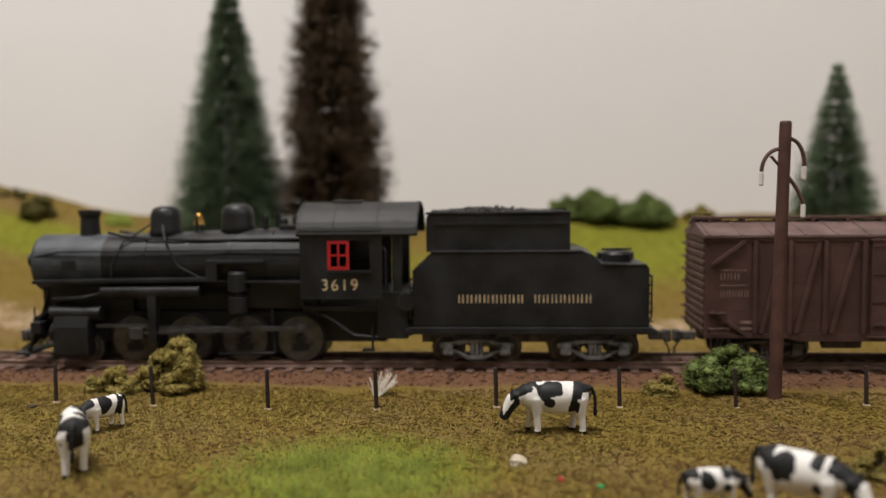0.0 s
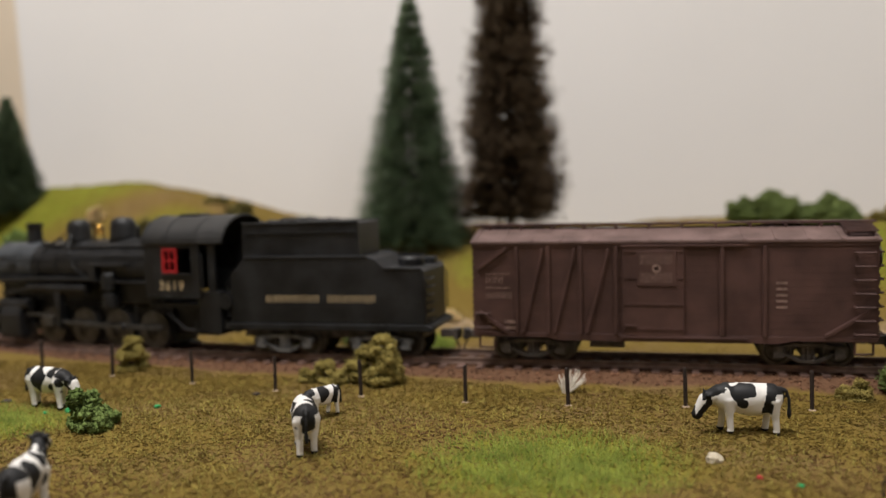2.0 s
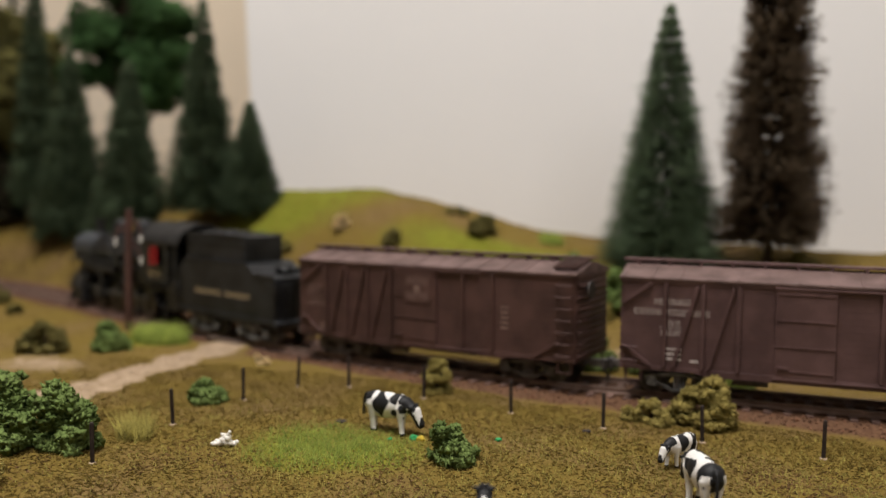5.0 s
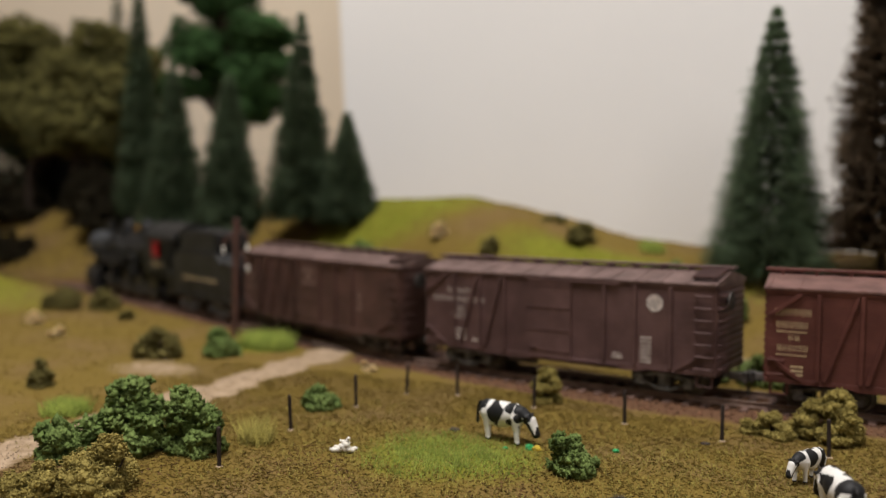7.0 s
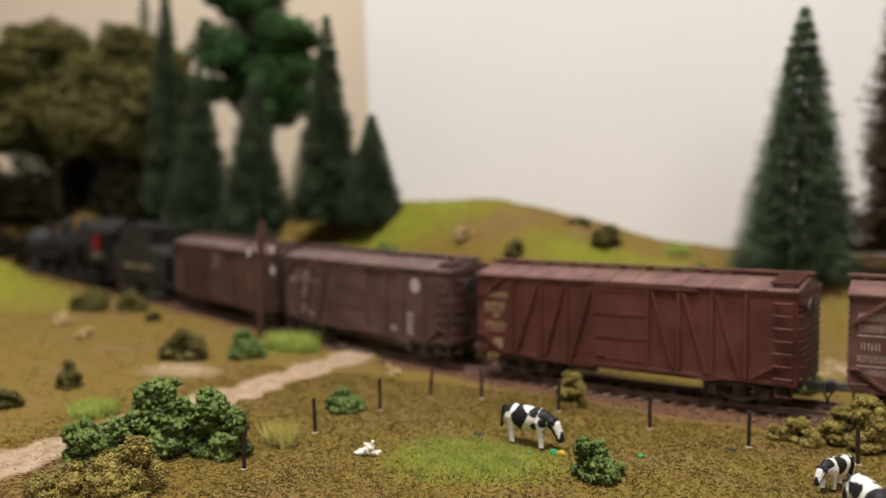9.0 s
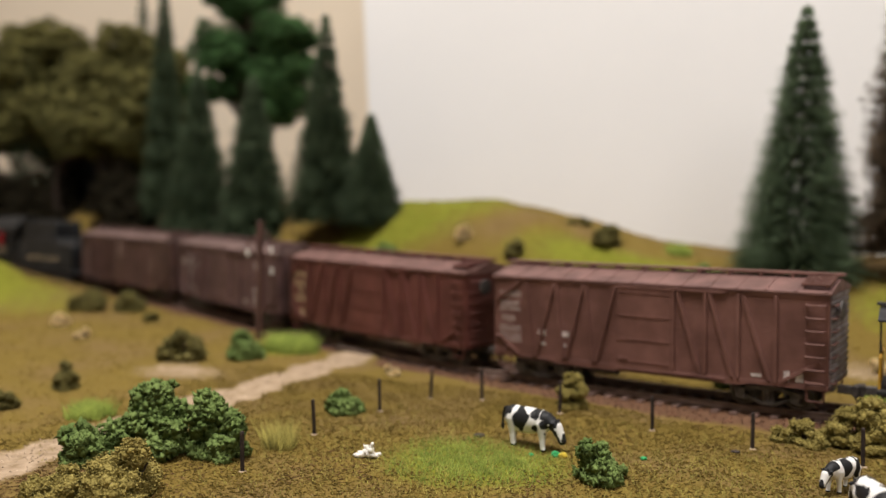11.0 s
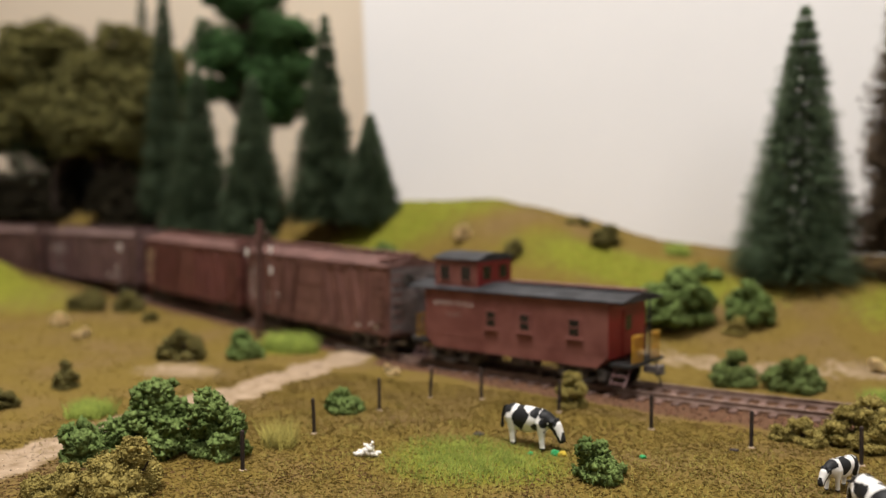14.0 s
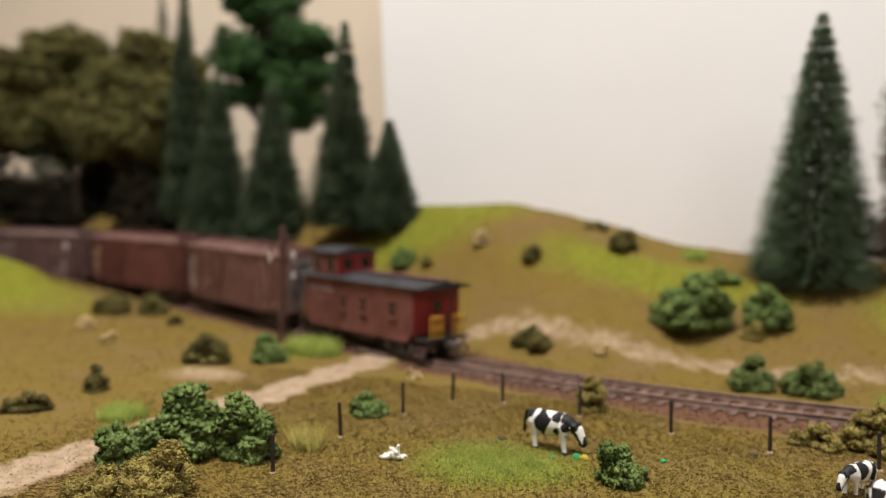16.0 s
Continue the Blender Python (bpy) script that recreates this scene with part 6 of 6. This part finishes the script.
    for s in (-1, 1):
        wall = bmesh.new()
        a, b = s * 13.6, s * 14.4
        box(12, 39.5, a, b, z0, 31.6, wall)
        box(12, 39.5, a, b, 41.6, z1, wall)
        box(12, 16, a, b, 31.6, 41.6, wall)
        box(30.2, 39.5, a, b, 31.6, 41.6, wall)
        w = part("cab_side", wall, BLACK, car, "black cab side with an open window")
        f = bmesh.new()
        for x0, x1, za, zb in ((22.8, 23.8, 31.8, 41.4), (29.0, 30.0, 31.8, 41.4), (23.8, 29.0, 31.8, 32.8), (23.8, 29.0, 40.4, 41.4), (26.1, 26.7, 32.8, 40.4), (23.8, 29.0, 36.3, 36.9)):
            box(x0, x1, s * 14.3, s * 14.9, za, zb, f)
        part("window_frame", f, RED, w, "bright red four-pane window frame")
        if s < 0:
            part("blind", box(16, 30.2, s * 13.8, s * 14.2, 31.6, 41.6), WINDOW_DARK, w, "dark closed window")
        part("window_sill", box(15.5, 30.6, s * 14.4, s * 15.3, 30.8, 31.6), BLACK, w)
        part("drip_strip", box(12, 39.5, s * 14.4, s * 14.9, 44.2, 44.8), BLACK, w)
        part("lower_band", box(12, 39.5, s * 14.4, s * 14.7, z0, z0 + 0.7), BLACK, w)
        part("cab_handrail", pipe([(11.5, s * 14, 24), (10.6, s * 14.4, 25), (10.6, s * 14.4, 38), (11.5, s * 14, 39)], 0.34, 6), BLACK, w)
        if s > 0:
            cur = bpy.data.curves.new("running_number", "FONT")
            cur.body, cur.size, cur.extrude, cur.align_x = "3619", 5.4 * MM, 0.02 * MM, "CENTER"
            cur.space_character = 1.22
            cur.materials.append(CREAM)
            t = new("running_number", cur)
            t.parent = w
            t.matrix_basis = pose(26.2 * MM, 14.44 * MM, 24.9 * MM, 90, 0, 180)
            t["label"] = "cream running number"
    part("cab_front", slab([(-13.6, z0), (13.6, z0), (13.6, z1), (8, z1 + 5.5), (0, z1 + 7.4), (-8, z1 + 5.5), (-13.6, z1)], "x", 38.7, 39.5), BLACK, car)
    # apron enlarged to a black block, filling in the dark between cab and tender
    part("rear_apron_fill", box(3.5, 14, -13.4, 13.4, 8.5, 24.5), BLACK, car, bevel=0.4)
    for yy in (-12.6, 12.6):
        part("rear_post", box(5.5, 8.5, yy - 0.7, yy + 0.7, 20, 48), BLACK, car)
    part("cab_floor", box(8, 39, -13, 13, 17.8, 19.4), BLACK, car)
    part("backhead", lathe([(9.5, 36), (9.5, 38.6)], (0, 0, 31), "x", 24), BLACK, car)
    arc = [(15.2 * math.sin(a), z1 + 7.9 - 9.4 * (1 - math.cos(a * 1.0)) * 1.25) for a in np.linspace(-1.45, 1.45, 17)]
    arc_in = [(y * 0.965, z - 0.7) for y, z in arc[::-1]]
    roof = part("cab_roof", slab(arc + arc_in, "x", 0, 40.5), ROOF_BLACK, car, "curved black cab roof", bevel=0.12)
    part("roof_hatch", box(20, 30, -3.5, 3.5, z1 + 7.6, z1 + 8.5), ROOF_BLACK, roof, bevel=0.2)
    for x in (0.5, 13.5, 28, 39.6):
        rib = [(y * 1.012, z + 0.22) for y, z in arc]
        part("roof_rib", slab(rib + [(y, z - 0.1) for y, z in arc[::-1]], "x", x, x + 0.6), ROOF_BLACK, roof)
    # front: pilot beam, cow-catcher, deck
    part("pilot_beam", box(124, 127.5, -13, 13, 10.0, 14.0), BLACK, car, bevel=0.3)
    part("front_deck", slab([(119, 20.2), (121, 20.2), (129, 14.2), (127, 13.8)], "y", -9, 9), BLACK, car, bevel=0.2)
    pil = bmesh.new()
    for k in range(-5, 6):
        rod((126.6, k * 2.3, 10.4), (137.5 - abs(k) * 1.5, k * 2.0, 2.0), 0.6, 0.5, 6, pil)
    rod((129.5, -11.5, 2.0), (137.6, 0, 2.0), 0.6, 0.6, 6, pil)
    rod((129.5, 11.5, 2.0), (137.6, 0, 2.0), 0.6, 0.6, 6, pil)
    part("pilot", pil, BLACK, car, "slatted pilot")
    part("foot_board", box(128, 133, -12.5, 12.5, 2.6, 3.4), BLACK, car, bevel=0.15)
    coupler(car, 129, 1, hose=False)
    for s in (-1, 1):
        part("flag_stand", rod((126.5, s * 11.5, 14), (126.5, s * 11.5, 19), 0.35, 0.3, 6), BLACK, car)
        part("brace_rod", pipe([(127, s * 7, 13), (124, s * 6, 24), (126, s * 5.4, 27)], 0.5, 6), BLACK, car)
        part("side_frame_pipe", pipe([(104, s * 12, 24), (110, s * 13.2, 22.5), (120, s * 12, 22)], 0.6, 6), BLACK, car)
    # the boiler end is drawn out to its true length ahead of the cab
    for o in car.children_recursive:
        if o.type == "MESH":
            for v in o.data.vertices:
                if v.co.x > 0.0395:
                    v.co.x = 0.0395 + (v.co.x - 0.0395) * 1.075
    # wheels
    for x in DRIVERS:
        wheelset(car, x, 7.9, 7.9, "driving_wheelset", 12)
    wheelset(car, 116, 4.6, 4.6, "pilot_wheelset")
    for s in (-1, 1):
        rd = slab([(DRIVERS[0] - 2.2, -0.85), (DRIVERS[3] + 2.2, -0.85), (DRIVERS[3] + 2.2, 0.85), (DRIVERS[0] - 2.2, 0.85)], "y", s * 10.6, s * 11.4)
        for x in DRIVERS:
            rod((x, s * 10.4, 0), (x, s * 11.8, 0), 1.35, 1.35, 12, rd)
        ob = part("side_rod", rd, STEEL, car, "steel side rod", bevel=0.1)
        RODS.append(ob)
        mr = slab([(DRIVERS[1], -0.9), (96.5, -0.55), (96.5, 0.55), (DRIVERS[1], 0.9)], "y", s * 11.7, s * 12.4)
        rod((DRIVERS[1], s * 11.5, 0), (DRIVERS[1], s * 12.7, 0), 1.6, 1.6, 12, mr)
        MAINS.append(part("main_rod", mr, STEEL, car, "steel main rod", bevel=0.1))
    return car


RODS, MAINS = [], []
DRIVERS = (40.8, 60.0, 79.2, 98.4)
engine = steam_engine()

# ---- what moves: the train along the curve ----
TIMES = [0.0, 1.5, 2.5, 3.5, 4.0, 5.25, 6.5, 7.0, 8.0, 9.0, 10.25, 11.5, 12.5, 13.5, 14.5, 15.5, 16.0]
REACH = [0.1152, 0.2198, 0.2880, 0.3572, 0.3930, 0.4800, 0.5665, 0.5960, 0.6580, 0.7230, 0.8080, 0.8930, 0.9612, 1.0230, 1.0785, 1.1365, 1.1655]
SPEED = np.gradient(REACH, TIMES)


def reach(t):
    """How far the first boxcar's front end has come along the track."""
    k = min(max(int(np.searchsorted(TIMES, t)) - 1, 0), len(TIMES) - 2)
    h = TIMES[k + 1] - TIMES[k]
    u = (t - TIMES[k]) / h
    return float((2 * u**3 - 3 * u**2 + 1) * REACH[k] + (u**3 - 2 * u**2 + u) * h * SPEED[k] + (3 * u**2 - 2 * u**3) * REACH[k + 1] + (u**3 - u**2) * h * SPEED[k + 1])


GAP = 0.0136
CARS = []        # thing, place of its x = 0 behind the first boxcar's front end, half the distance between its trucks
place = 0.0
for car_, length in ((wp, 0.132), (pge, 0.129), (cp1, 0.131), (cp2, 0.131)):
    CARS.append((car_, place - length / 2, 0.045))
    place -= length + GAP
CARS.append((cab_car, place - 0.0466 - 0.0078, 0.036))
CARS.append((tender_car, 0.0155 + 0.041, 0.02))
ENGINE_AT = 0.093


def stand(s, half):
    a, b = track(s + half), track(s - half)
    d = a - b
    m = (a + b) / 2
    turn = math.degrees(math.atan2(d.y, d.x))
    return pose(m.x, m.y, m.z, 0, -math.degrees(math.asin(d.z / d.length)), turn)


def motions():
    rows = [0.25 * k for k in range(65)]
    for car_, off, half in CARS:
        walk(car_, [(t, stand(reach(t) + off, half)) for t in rows])
    # the engine turns about its driving wheels
    walk(engine, [(t, stand(reach(t) + ENGINE_AT + 0.0675, 0.027) @ pose(-0.0675, 0, 0)) for t in rows])
    fine = [k / 15 for k in range(241)]
    for ob, rest, r_ in WHEELS:
        turns = [(t, math.degrees((reach(t) - reach(0)) / r_)) for t in fine]
        walk(ob, [(t, Matrix.Translation(rest) @ Matrix.Rotation(radians(a), 4, "Y")) for t, a in turns])
    crank = 3.6 * MM
    for ob in RODS:
        walk(ob, [(t, pose(crank * math.sin((reach(t) - reach(0)) / 0.0079), 0, 0.0079 + crank * math.cos((reach(t) - reach(0)) / 0.0079))) for t in fine])
    for ob in MAINS:
        rows = []
        for t in fine:
            a = (reach(t) - reach(0)) / 0.0079
            dx, dz = crank * math.sin(a), crank * math.cos(a)
            tilt = math.asin((dz - 0.0023) / 0.0365)
            rows.append((t, pose(dx, 0, 0.0079 + dz) @ Matrix.Translation((DRIVERS[1] * MM, 0, 0)) @ Matrix.Rotation(tilt, 4, "Y") @ Matrix.Translation((-DRIVERS[1] * MM, 0, 0))))
        walk(ob, rows)


motions()
